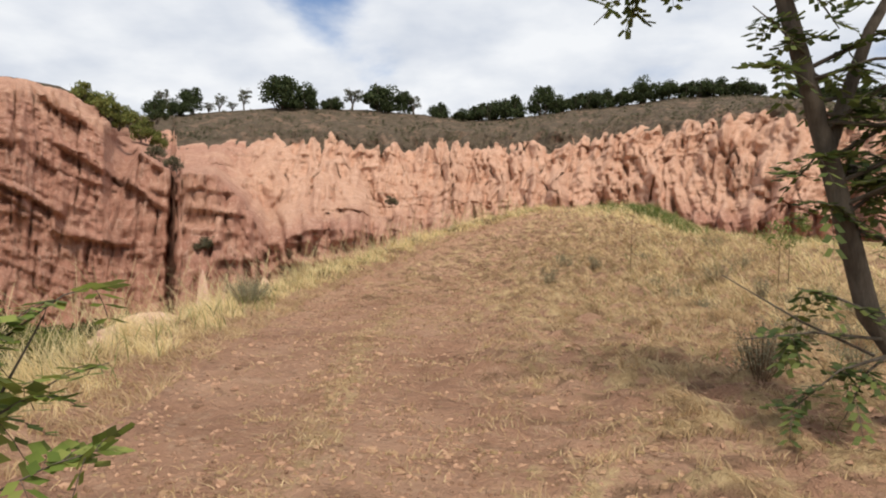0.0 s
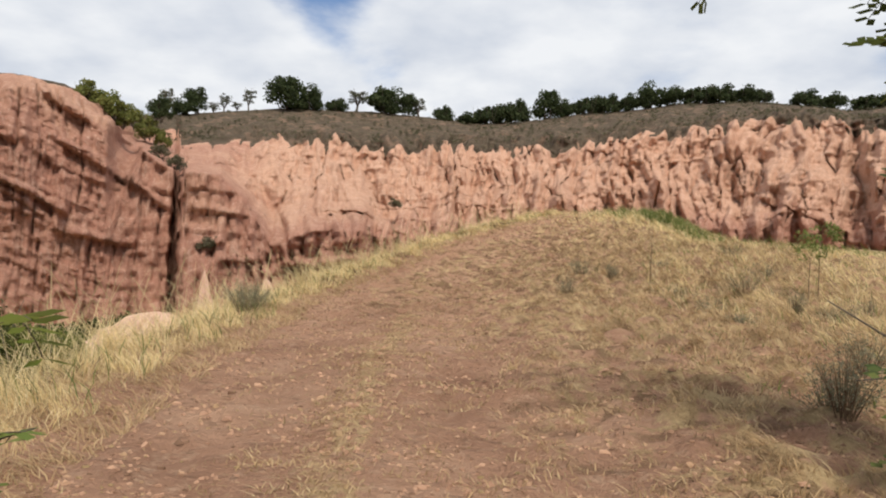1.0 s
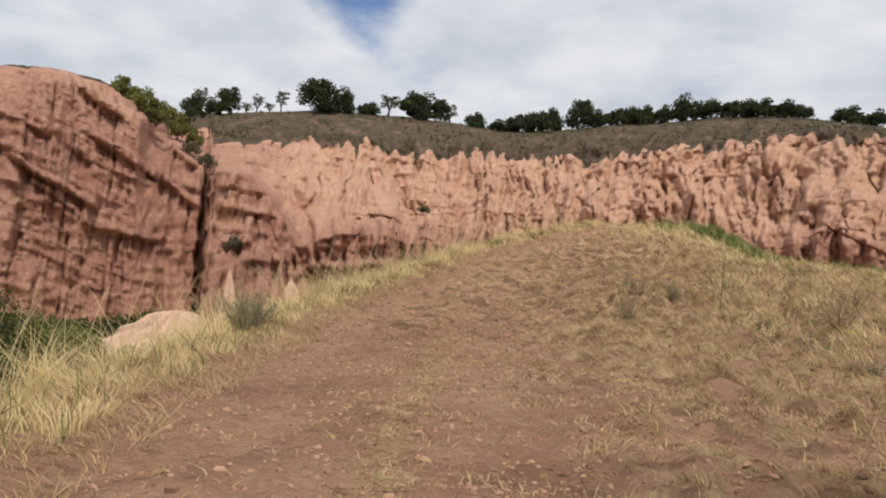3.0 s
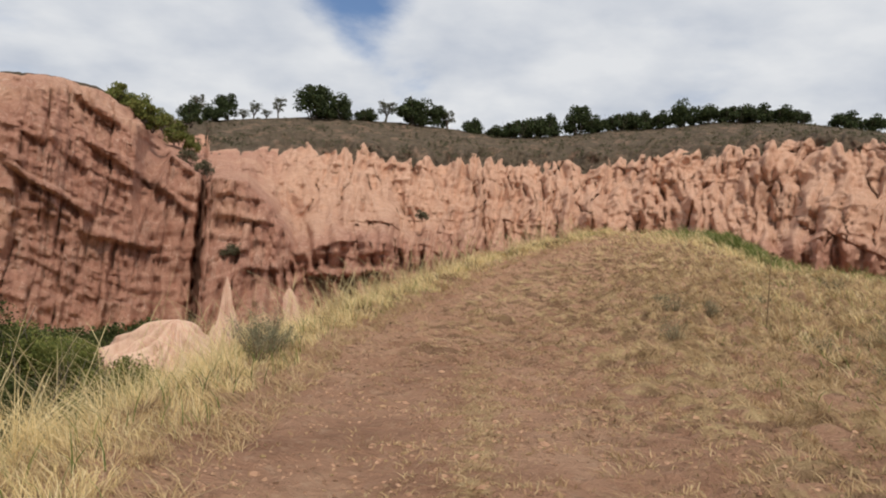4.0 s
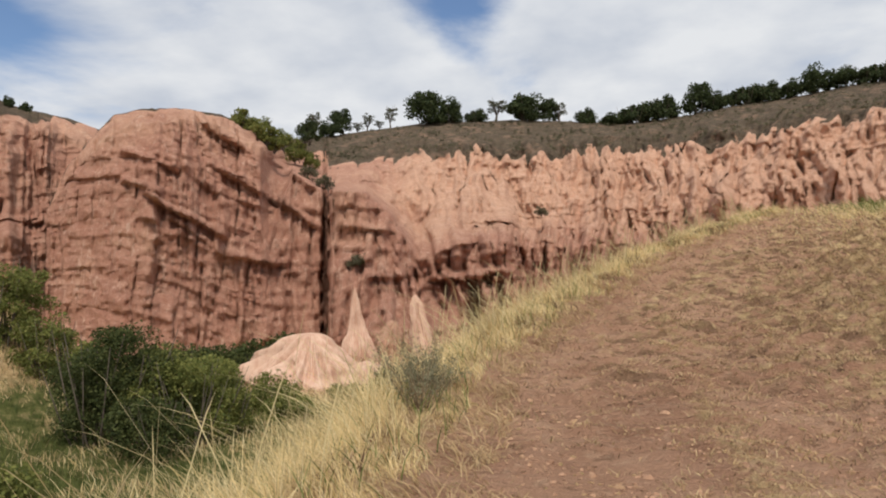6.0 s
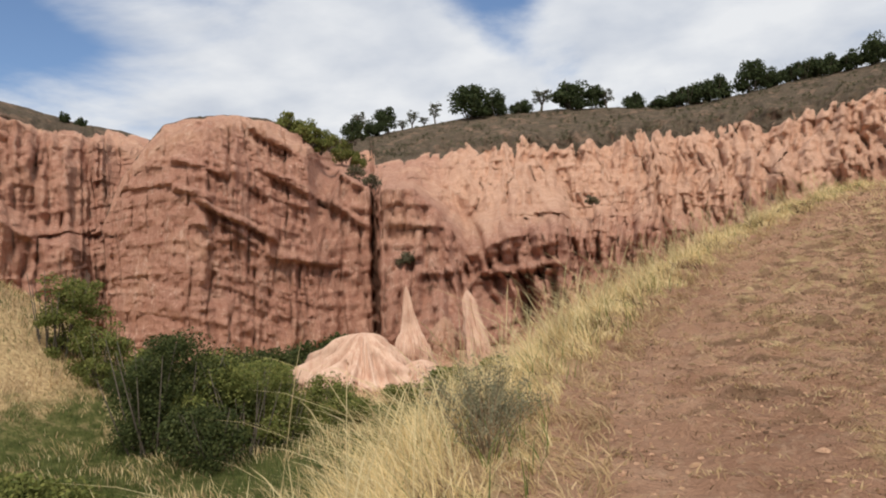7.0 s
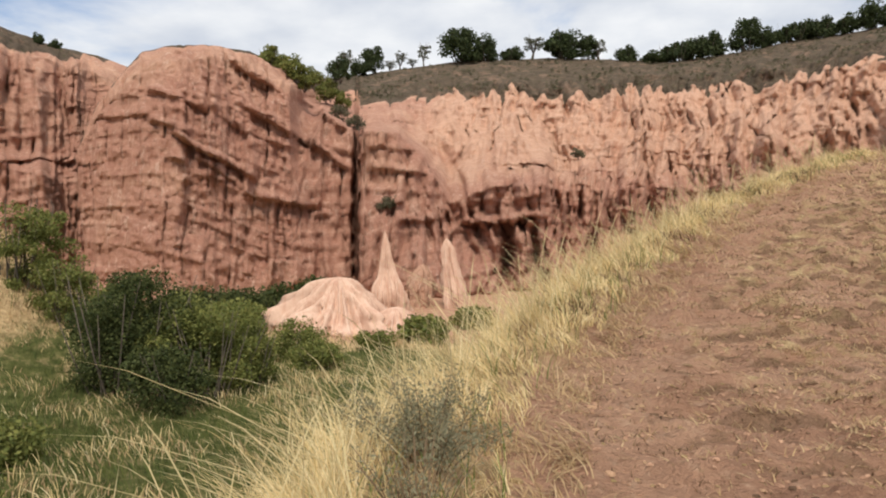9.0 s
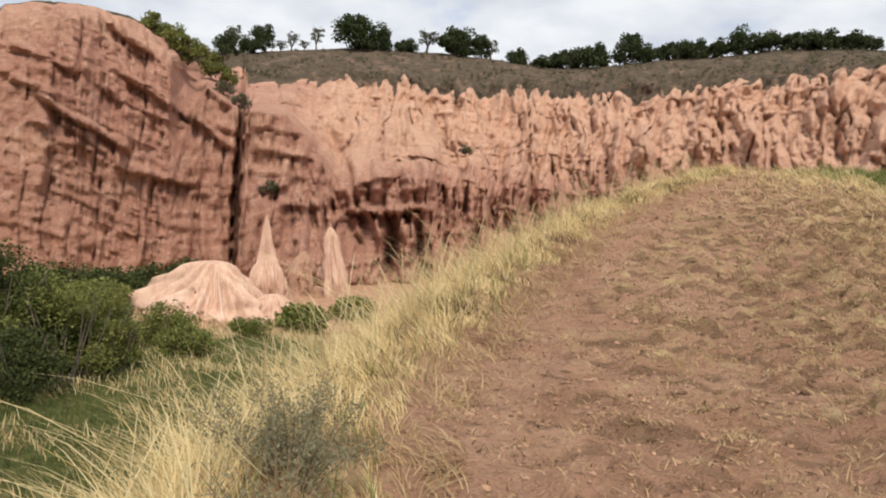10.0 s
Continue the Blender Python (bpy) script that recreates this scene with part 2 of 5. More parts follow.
def pn(x, y, seed=0):
    """Gradient noise of two coordinates, about -0.7 to 0.7."""
    x, y = np.broadcast_arrays(np.asarray(x, float), np.asarray(y, float))
    xi, yi = np.floor(x).astype(int), np.floor(y).astype(int)
    xf, yf = x - xi, y - yi

    def g(ix, iy, fx, fy):
        h = PERM[(ix + PERM[(iy + seed * 37) & 511]) & 511]
        return np.cos(ANG[h]) * fx + np.sin(ANG[h]) * fy

    sx, sy = xf * xf * xf * (xf * (xf * 6 - 15) + 10), yf * yf * yf * (yf * (yf * 6 - 15) + 10)
    a = g(xi, yi, xf, yf) * (1 - sx) + g(xi + 1, yi, xf - 1, yf) * sx
    b = g(xi, yi + 1, xf, yf - 1) * (1 - sx) + g(xi + 1, yi + 1, xf - 1, yf - 1) * sx
    return a * (1 - sy) + b * sy


def fbm(x, y, octaves=4, seed=0):
    return sum(pn(x * 2 ** i, y * 2 ** i, seed + i) / 2 ** i for i in range(octaves))


def smooth(lo, hi, v):
    t = np.clip((np.asarray(v, float) - lo) / (hi - lo), 0, 1)
    return t * t * (3 - 2 * t)


def mesh_object(name, verts, faces, material, parent=None, shade=True, attrs=None):
    me = bpy.data.meshes.new(name)
    me.from_pydata(np.asarray(verts).tolist(), [], faces.tolist() if isinstance(faces, np.ndarray) else faces)
    me.materials.append(material)
    if shade:
        me.polygons.foreach_set("use_smooth", np.ones(len(me.polygons), bool))
    for key, values in (attrs or {}).items():
        a = me.attributes.new(key, "FLOAT", "POINT")
        a.data.foreach_set("value", np.asarray(values, np.float32).ravel())
    me.update()
    ob = new(name, me)
    ob.parent = parent
    return ob


def grid_faces(rows, cols):
    i = np.arange(rows - 1)[:, None] * cols + np.arange(cols - 1)[None, :]
    i = i.ravel()
    return np.stack([i, i + 1, i + cols + 1, i + cols], 1)


# ---- the lie of the land ----
EDGE = ((-40, -15, 4, 8, 15, 18, 20, 25.5, 31.5, 37, 60, 90), (-0.6, -0.6, -0.6, -0.8, -1.1, -0.45, 0.0, 2.0, 5.3, 8.6, 18, 30))
RISE = ((-200, -40, -5, 0, 8.5, 13, 16, 21, 26, 31, 35, 38, 42, 60, 90, 400), (-6, -2.5, 0.05, 0.4, 1.1, 1.25, 1.47, 2.2, 3.2, 4.25, 5.0, 5.1, 4.7, 0.5, -5, -8))


def ridge_edge(y):
    return np.interp(y, *EDGE)


def terrace(x, y):
    """Low uneven steps that cross the lumpy rise."""
    return pn(x / 0.50 + 0.6 * pn(x / 0.7, y / 0.7, 39), y / 0.27, 40) + 0.35 * pn(x / 1.3, y / 0.8, 59)


def hummock(x, y):
    """Tussock swells beside the track."""
    return pn(x / 0.40 + 0.4 * pn(x / 0.5, y / 0.5, 38), y / 0.32, 57) + 0.35 * pn(x / 1.2, y / 0.9, 60)


def land(x, y):
    """Height of the ground."""
    x, y = np.broadcast_arrays(np.asarray(x, float), np.asarray(y, float))
    top = np.interp(y, *RISE)
    d = ridge_edge(y) - x + 0.18 * pn(x * 0 + 3.1, y / 1.7, 3)
    e = -d
    r = np.hypot(x, y - 6.5)
    az = np.degrees(np.arctan2(x, y - 6.5))
    # the ridge: flat track, steep flank on one side, gentle shoulder on the other
    flank = -0.12 * smooth(0, 0.9, d) - 0.85 * np.maximum(d - 0.7, 0) + 0.12 * smooth(-0.3, 0.4, d) * smooth(1.1, 0.4, d)
    shoulder = -1.3 * smooth(3.5, 8.5, e) * smooth(24, 33, y) - 0.05 * np.maximum(e - 9, 0) - 0.06 * np.maximum(e - 16, 0)
    ridge = top + flank + shoulder + 0.10 * smooth(2.5, 6, e) * smooth(26, 18, y)
    hollow = -0.05 * np.exp(-((e - 1.2) / 0.5) ** 2) - 0.04 * np.exp(-((e - 3.1) / 0.5) ** 2)
    ridge = ridge + hollow * smooth(-2, 4, y)
    floor = np.interp(r, (0, 30, 50, 85, 115, 160, 600), (-5.2, -6.6, -7.6, -9.6, -10.6, -10, -9)) + 0.7 * pn(x / 14, y / 14, 5)
    floor = floor + smooth(5, 30, az) * 4.0 * smooth(400, 60, r)
    hx, hy = x - 72 * math.sin(radians(-53.5)), y - 6.5 - 72 * math.cos(radians(-53.5))
    hr = np.hypot(hx, hy) * (1 + 0.10 * pn(hx / 9, hy / 9, 9))
    floor = floor + 14.0 * np.exp(-(hr / 17.0) ** 3.2)
    k = 1.2
    z = np.logaddexp(ridge / k, floor / k) * k
    near = smooth(70, 20, r)
    worn = smooth(0.0, 0.6, e) * (0.45 + 0.55 * smooth(2.0, 4.5, e))
    z = z + near * (0.06 * fbm(x / 1.1, y / 0.9, 3, 11) + 0.03 * pn(x / 0.35, y / 0.28, 15) * smooth(0.5, 3, e + 1.5))
    clods = np.maximum(pn(x / 0.62, y / 0.36, 21) - 0.08, 0) + 0.7 * np.maximum(pn(x / 0.33, y / 0.24, 22) - 0.1, 0)
    z = z + near * clods * worn * (0.10 + 0.16 * smooth(12, 24, y))
    z = z + near * 0.11 * smooth(0.0, 0.4, terrace(x, y)) * smooth(0.3, 1.2, e) * smooth(9, 17, y)
    z = z + near * 0.10 * smooth(0.0, 0.45, hummock(x, y)) * smooth(2.2, 5.0, e)
    mounds = np.maximum(pn(x / 0.34 + 0.4 * pn(x, y, 37), y / 0.24, 36) - 0.02, 0)
    z = z + near * mounds * smooth(0.0, 0.5, e) * (0.07 + 0.10 * smooth(2.0, 5.0, e) + 0.12 * smooth(12, 20, y))
    return z + 0.25 * pn(x / 6, y / 6, 17) * smooth(1.2, 5, d) + (1 - near) * 0.5 * fbm(x / 20, y / 20, 3, 19)


def stretch(lo, hi, fine, far, growth=1.09):
    mid = list(np.arange(lo, hi, fine))
    a, b, s = mid[0], mid[-1], fine
    left, right = [], []
    while a > -far:
        s *= growth
        a -= s
        left.append(a)
    s = fine
    while b < far:
        s *= growth
        b += s
        right.append(b)
    return np.array(left[::-1] + mid + right)


def build_ground():
    xs, ys = stretch(-2.6, 10.5, 0.055, 1500, 1.075), stretch(1.5, 37, 0.055, 1500, 1.075)
    X, Y = np.meshgrid(xs, ys)
    Z = land(X, Y)
    e = X - ridge_edge(Y)
    r = np.hypot(X, Y - 6.5)
    az = np.degrees(np.arctan2(X, Y - 6.5))
    n = fbm(X / 2.3, Y / 2.3, 3, 31)
    dry = 0.75 * smooth(0.25, -0.35, e + 0.35 * n)
    dry = np.maximum(dry, 0.55 * np.exp(-((X - 1.35 - 0.25 * n) / 0.22) ** 2) * smooth(17, 12, Y) * smooth(2, 5, Y))
    dry = np.maximum(dry, (0.22 + 0.34 * smooth(-0.05, 0.25, terrace(X, Y))) * smooth(11, 19, Y) * smooth(0.3, 1.5, e))
    dry = np.maximum(dry, (0.3 + 0.4 * smooth(-0.1, 0.25, hummock(X, Y))) * smooth(2.2, 4.5, e + 0.8 * n))
    dry = np.maximum(dry, smooth(20, 40, r))
    green = smooth(2.5, 7, -e) * 0.66
    hr = np.hypot(X - 72 * math.sin(radians(-53.5)), Y - 6.5 - 72 * math.cos(radians(-53.5)))
    green = green * smooth(13, 21, hr) - 0.3 * smooth(60, 90, r) - 0.6 * smooth(62, 76, r) * smooth(-27, -22, az)
    green = np.maximum(green, 0.40 * smooth(9, 15, e) * smooth(20, 34, Y) * smooth(60, 30, Y))
    green = np.maximum(green, 0.38 * smooth(4.5, 8, e) * smooth(30, 10, Y) * (0.6 + n))
    dry = dry * (1 - 0.9 * smooth(66, 78, r) * smooth(-27, -22, az))
    # mask for painted shade: near faces of the steps and swells
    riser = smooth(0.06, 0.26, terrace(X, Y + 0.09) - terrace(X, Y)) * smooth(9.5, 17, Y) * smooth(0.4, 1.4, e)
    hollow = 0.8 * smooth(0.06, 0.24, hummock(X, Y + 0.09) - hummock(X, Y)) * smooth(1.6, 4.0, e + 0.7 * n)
    v = np.stack([X, Y, Z], -1).reshape(-1, 3)
    ob = mesh_object("ground", v, grid_faces(*X.shape), SOIL, attrs={"dry": dry, "green": np.clip(green, 0, 1), "root_shade": np.maximum(riser, hollow)})
    tagged(ob, "red-brown dusty earth ridge track with withered straw patches", "ground", kind="structure")


build_ground()

# ---- the cliffs ----
EYE = Vector((0, 6.5, 2.5))
# bearing, base range, base height, range behind to the rim, rim elevation, skyline range, skyline elevation, ledge (range, elevation) twice, steepness
STATIONS = [
    (-110, 150, -10, 20, 0, 200, 1, None, None, 1), (-85, 170, -10, 22, 12.5, 240, 14, None, None, 1), (-62, 160, -10, 28, 13.4, 225, 15.2, (166, 7.0), (180, 8.4), 1),
    (-51.8, 156, -10, 27, 13.0, 212, 14.5, (162, 6.4), (176, 7.8), 1), (-48.2, 154, -10, 27, 12.0, 210, 13.4, (160, 5.6), (174, 7.0), 1),
    (-44.8, 154, -10, 27, 10.8, 208, 12.7, (160, 3.6), (174, 4.9), 1), (-42.6, 156, -10, 26, 10.9, 208, 12.1, (162, 3.2), (174, 4.6), 1),
    (-39.8, 168, -10, 16, 10.3, 208, 11.7, None, None, 1), (-37.3, 172, -10, 14, 9.6, 205, 11.0, None, None, 1),
    (-38.6, 158, -10, 12, 8.0, 180, 9.0, None, None, 1), (-41.0, 146, -10, 6, 4.9, 160, 5.0, None, None, 1),
    (-39.8, 141, -10, 9, 7.6, 162, 8.2, None, None, 1), (-38.6, 137, -10, 11, 9.3, 164, 10.0, None, None, 1),
    (-36.8, 132, -10, 13, 11.0, 166, 12.2, None, None, 1), (-34.8, 128, -10, 14, 11.6, 166, 12.8, None, None, 1),
    (-32.4, 131, -10, 14, 12.0, 168, 13.0, None, None, 1), (-29.3, 137, -10, 12, 11.8, 174, 12.8, None, None, 1),
    (-26.3, 142, -11, 11, 10.0, 190, 11.6, None, None, 1), (-23.8, 146, -12, 85, 9.6, 250, 11.1, (156, 8.5), (195, 9.1), 1),
    (-22.0, 146, -13, 90, 9.4, 270, 11.3, (157, 7.3), (195, 8.2), 1), (-21.5, 146, -13, 90, 9.4, 275, 11.35, (157, 7.2), (192, 7.9), 1), (-21.15, 133, -13, 103, 9.45, 280, 11.45, (145, 7.0), (190, 7.7), 0.8), (-20.6, 132, -13, 104, 9.5, 282, 11.5, (144, 7.0), (190, 7.7), 0.8),
    (-18.1, 130, -13, 106, 9.8, 285, 11.9, (143, 7.1), (190, 7.7), 0.65), (-16.0, 131, -13, 106, 10.2, 286, 12.2, (146, 5.0), (188, 6.2), 0.45),
    (-14.0, 134, -13, 104, 10.4, 288, 12.5, (150, 1.7), (186, 4.4), 0.15), (-11.0, 138, -13, 100, 10.3, 288, 12.6, (154, 2.8), (192, 5.2), 0.05),
    (-6.6, 146, -13, 94, 10.2, 290, 12.7, (162, 2.8), (196, 5.3), 0.0), (-2.0, 160, -12, 82, 10.3, 292, 12.4, (176, 2.6), (202, 5.3), 0.1),
    (2.5, 172, -11, 70, 10.5, 292, 12.0, (186, 2.6), (206, 5.5), 0), (7.0, 184, -9, 58, 10.5, 295, 12.3, (191, 3.0), (206, 5.8), 0),
    (11.0, 186, -8, 54, 10.9, 300, 12.8, (193, 3.2), (206, 6.2), 0), (14.2, 188, -8, 50, 11.3, 300, 12.9, (195, 3.6), (207, 6.8), 0),
    (18.6, 186, -8, 49, 11.6, 300, 13.3, (194, 3.4), (206, 6.4), 0), (23.4, 182, -8, 48, 12.0, 292, 13.1, (191, 3.6), (204, 5.8), 0),
    (26.2, 180, -8, 45, 12.2, 285, 12.6, (188, 4.0), (200, 6.2), 0), (29.5, 176, -8, 42, 11.4, 275, 12.0, (184, 3.6), (196, 5.8), 0),
    (36, 170, -8, 42, 11.0, 265, 11.8, (178, 3.6), (190, 5.8), 0), (52, 160, -8, 40, 11.0, 255, 12.0, (168, 3.6), (180, 5.8), 0),
    (75, 160, -8, 40, 8.0, 250, 9.0, (168, 2.6), (180, 4.0), 0), (105, 160, -10, 40, 0.0, 250, 0.5, (168, -1.5), (180, -1), 0),
]
# overhanging ledges: bearing and elevation of both ends, depth in metres
LEDGES = [
    (-31.0, 12.2, -27.6, 10.1, 1.6), (-29.3, 8.6, -22.0, 4.4, 1.8), (-36.2, 7.4, -33.5, 6.6, 1.4), (-34.6, 6.4, -28.9, 3.5, 2.2),
    (-28.6, 2.0, -24.7, 1.3, 1.6), (-40.4, 7.3, -36.3, 7.9, 0.8), (-36.3, 9.4, -34.0, 9.0, 1.2), (-26.3, 9.8, -22.0, 7.2, 1.2),
    (-20.7, 4.3, -15.6, 3.8, 1.3), (-13.2, 0.0, -6.4, 0.6, 3.2), (-51.6, 8.0, -47.9, 7.4, 1.0), (-46.3, 4.2, -41.0, 4.4, 1.3),
    (-48.0, 12.6, -44.4, 11.0, 1.0), (10.9, 10.0, 15.6, 8.7, 2.2), (-8.7, 4.5, -6.0, 4.2, 1.5), (24.0, 5.7, 29.9, 3.4, 2.0),
    (-20.4, 5.8, -16.8, 5.6, 0.8), (-20.6, 2.6, -18.2, 2.4, 0.9), (-18.0, 0.2, -14.5, 0.4, 1.2),
    (-12.0, 2.4, -9.2, 3.0, 1.2), (-9.0, 1.8, -6.5, 2.2, 1.1), (-5.6, 3.2, -3.0, 2.8, 1.0), (-33.2, 5.0, -30.2, 3.1, 1.0), (-19.9, 1.4, -17.6, 1.6, 1.6), (-25.0, 6.4, -22.2, 5.6, 0.8),
]
# clefts: bearing and elevation of the upper and lower end, half width in degrees, depth in metres
CLEFTS = [
    (-21.2, 7.4, -21.45, -5.0, 0.36, 13), (-27.3, 1.2, -27.5, -5.0, 0.16, 3), (-33.6, 3.2, -33.7, -0.9, 0.35, 2.5), (-24.1, -0.8, -24.3, -5.0, 0.22, 3.5),
    (-3.7, 3.6, -4.2, 0.0, 0.12, 5), (3.1, 4.8, 2.9, 0.0, 0.16, 5), (-4.2, 6.0, -4.3, 4.0, 0.35, 3.5), (-16.8, -2.2, -16.8, -6.0, 0.18, 4),
    (-44.9, 11.2, -45.4, 8.0, 0.14, 3), (-38.9, 10.4, -39.2, 8.3, 0.16, 3), (-41.1, 10.4, -41.2, 8.0, 0.14, 3), (2.3, 6.3, 2.8, 2.0, 0.14, 4),
    (-1.5, 5.4, -1.4, 3.4, 0.12, 3), (14.6, 8.2, 14.7, 4.0, 0.22, 6), (25.1, 6.0, 25.1, 2.0, 0.25, 5), (-10.9, 9.4, -10.7, 6.5, 0.10, 3),
    (-6.8, 9.4, -6.7, 7.2, 0.10, 3), (-3.6, 9.6, -3.0, 7.0, 0.10, 3), (-13.6, 4.6, -12.2, 0.4, 0.14, 4), (-30.6, 1.4, -30.7, -4.0, 0.12, 1.8),
    (-50.2, 11.0, -50.3, 5.0, 0.2, 3), (-47.3, 10.6, -47.2, 7.6, 0.2, 2.5), (-19.6, -1.0, -19.7, -5.0, 0.14, 3), (8.6, 9.0, 8.4, 5.5, 0.15, 4),
    (-18.3, 3.6, -18.5, -4.0, 0.14, 3), (-17.4, 4.8, -17.2, -2.0, 0.12, 2.5), (-15.2, 3.4, -14.6, -4.0, 0.18, 4), (-14.2, 1.0, -14.0, -5.0, 0.15, 4),
    (-9.6, 4.2, -9.5, 0.6, 0.12, 3), (-6.0, 5.2, -5.6, 1.0, 0.14, 3.5), (0.6, 7.5, 0.9, 2.5, 0.14, 4), (5.4, 8.8, 5.2, 4.0, 0.16, 4.5),
    (10.2, 8.2, 10.4, 4.5, 0.2, 5), (17.2, 9.5, 17.6, 5.0, 0.18, 4.5), (20.8, 10.0, 21.2, 5.0, 0.2, 4.5), (23.0, 8.0, 22.6, 4.0, 0.2, 4),
]


def build_cliff():
    az = np.array([s[0] for s in STATIONS], float)
    rb = np.array([s[1] for s in STATIONS], float)
    px, py = rb * np.sin(np.radians(az)), rb * np.cos(np.radians(az))
    arc = np.concatenate([[0], np.cumsum(np.hypot(np.diff(px), np.diff(py)))])
    rows = []
    for a, r0, z0, back, eR, rS, eS, A, B, w in STATIONS:
        rR = r0 + back
        zR, zS = rR * math.tan(radians(eR)), rS * math.tan(radians(eS))
        zb = z0 - 2.5
        if A is None:
            A, B = (r0 + 0.22 * back, zb + 0.42 * (zR - zb)), (r0 + 0.55 * back, zb + 0.78 * (zR - zb))
        else:
            A, B = (A[0], A[0] * math.tan(radians(A[1]))), (B[0], B[0] * math.tan(radians(B[1])))
        rows.append(((r0, zb), A, B, (rR, zR), (rS, zS), (rS + 60, zS - 4), (900, 30)))
    prof = np.array(rows)
    keys = np.array([0, 0.30, 0.52, 0.80, 0.95, 0.98, 1.0])
    # columns, fine where the walk sees them
    lo, hi = np.interp(2, range(len(arc)), arc) + 20, arc[37]
    u = np.concatenate([np.arange(0, lo, 2.5), np.arange(lo, hi, 0.30), np.arange(hi, arc[-1], 2.5)])
    v = np.concatenate([np.linspace(0, 0.80, 190, endpoint=False), np.linspace(0.80, 0.95, 44, endpoint=False), np.linspace(0.95, 1, 8)])
    A_ = np.interp(u, arc, az)
    W = np.interp(u, arc, [s[9] for s in STATIONS])
    R = np.empty((len(v), len(u)))
    Z = np.empty_like(R)
    P = np.empty((len(u), 7, 2))
    for k in range(7):
        for c in range(2):
            P[:, k, c] = np.interp(u, arc, prof[:, k, c])
    for j in range(len(u)):
        R[:, j] = np.interp(v, keys, P[j, :, 0])
        Z[:, j] = np.interp(v, keys, P[j, :, 1])
    U, V = np.meshgrid(u, v)
    AZ = np.broadcast_to(A_, R.shape)
    WW = np.broadcast_to(W, R.shape)
    # gullied badland slope, in stepped tiers of pointed fins
    warp = 4.0 * pn(U / 26, Z / 24, 1) + 1.4 * pn(U / 8, Z / 11, 2)
    crest = np.broadcast_to(P[:, 3, 1], R.shape)
    b1 = np.abs(pn((U + warp) / 17, Z / 70, 3)) ** 0.8
    pocks = pn(U / 1.8, Z / 1.4, 6)
    small_warp = warp + 1.1 * pn(U / 5, Z / 6, 2)

    def fin_layer(tips, push, slope, wander):
        """Pointed fins that widen downhill from their tips; gullies run where they meet."""
        g = np.random.default_rng(len(tips))
        out = np.zeros_like(R)
        for ui, zi, L in tips:
            k = g.uniform(0.8, 1.25)
            lean, skew = g.normal(0, 0.16), g.uniform(0.7, 1.45)
            a, b = np.searchsorted(u, ui - push * L * k / slope - 6), np.searchsorted(u, ui + push * L * k / slope + 6)
            if b - a < 2:
                continue
            dz = np.maximum(zi - Z[:, a:b], 0)
            across = U[:, a:b] + wander[:, a:b] - ui + lean * dz
            flank = np.where(across > 0, across * skew, -across / skew)
            p = k * push * dz * np.exp(1 - dz / L) - np.sqrt(flank ** 2 + 0.1) * slope
            np.maximum(out[:, a:b], np.where(dz > 0, p, 0), out=out[:, a:b])
        return out

    def strewn(seed, across, down, reach):
        g = np.random.default_rng(seed)
        n = int((arc[38] - arc[19]) / across * 80 / down)
        return list(zip(g.uniform(arc[19], arc[38], n), g.uniform(-18, 62, n), reach * g.uniform(0.65, 1.4, n)))

    def at_bearing(bearing, elevation, reach):
        """A named buttress: its place along the cliff, tip height and reach."""
        j = int(np.argmin(np.abs(A_ - bearing) + 1000 * (u < arc[18])))
        i = int(np.argmin(np.abs(np.degrees(np.arctan2(Z[:, j], R[:, j])) - elevation)))
        return u[j], Z[i, j], reach

    g = np.random.default_rng(51)
    crown = [(q, np.interp(q, u, P[:, 3, 1]) + g.uniform(-8.0, 0.0), g.uniform(2.2, 4.5)) for q in g.uniform(arc[20], arc[38], 330)]
    large = strewn(6, 26, 26, 13) + [at_bearing(*q) for q in ((10.6, 9.3, 15), (26.0, 11.6, 17), (-7.4, 5.2, 11), (-3.0, 5.6, 9), (-15.6, 5.6, 12), (18.0, 9.0, 12), (4.6, 7.4, 12))]
    big_fin = fin_layer(large, 0.85, 1.05, small_warp)
    mid_fin = fin_layer(strewn(7, 7.0, 14, 9.0), 0.85, 1.7, small_warp)
    small_fin = fin_layer(strewn(4, 3.0, 7, 5.0), 1.0, 2.3, small_warp)
    top_fin = fin_layer(crown, 1.15, 2.5, small_warp)
    fin = np.abs(pn((U + 1.1 * warp) / 5.2, Z / 40, 4)) ** 0.75
    tall = (Z + 4 * pn(U / 14, 0.3, 8) - 11 * fin) / 10.5
    tier = np.floor(tall)
    part_up = tall - tier
    U2 = U + 17.3 * tier + 1.0 * warp
    b2 = np.abs(pn(U2 / 5.4, Z / 30, 4)) ** 0.75
    b3 = np.abs(pn((U2 + 0.6 * warp) / 2.3, Z / 11, 5)) ** 0.8
    gully = np.minimum(np.abs(pn((U + 1.4 * warp) / 11, Z / 40, 33)) * 6, 1)
    slits = np.zeros_like(R)
    for ui, zi in zip(g.uniform(arc[20], arc[38], 300), g.uniform(-12, 46, 300)):
        L, half, deep, lean = g.uniform(1.4, 5.0), g.uniform(0.14, 0.32), g.uniform(2.5, 6.5), g.normal(0, 0.25)
        a, b = np.searchsorted(u, ui - 4), np.searchsorted(u, ui + 4)
        off = np.abs(U[:, a:b] - ui + 0.8 * pn(Z[:, a:b] / 2.5, U[:, a:b] / 30 + ui, 41) + lean * (Z[:, a:b] - zi)) / half
        m = smooth(1.3, 0.5, off) * smooth(L, 0.5 * L, np.abs(Z[:, a:b] - zi)) * deep
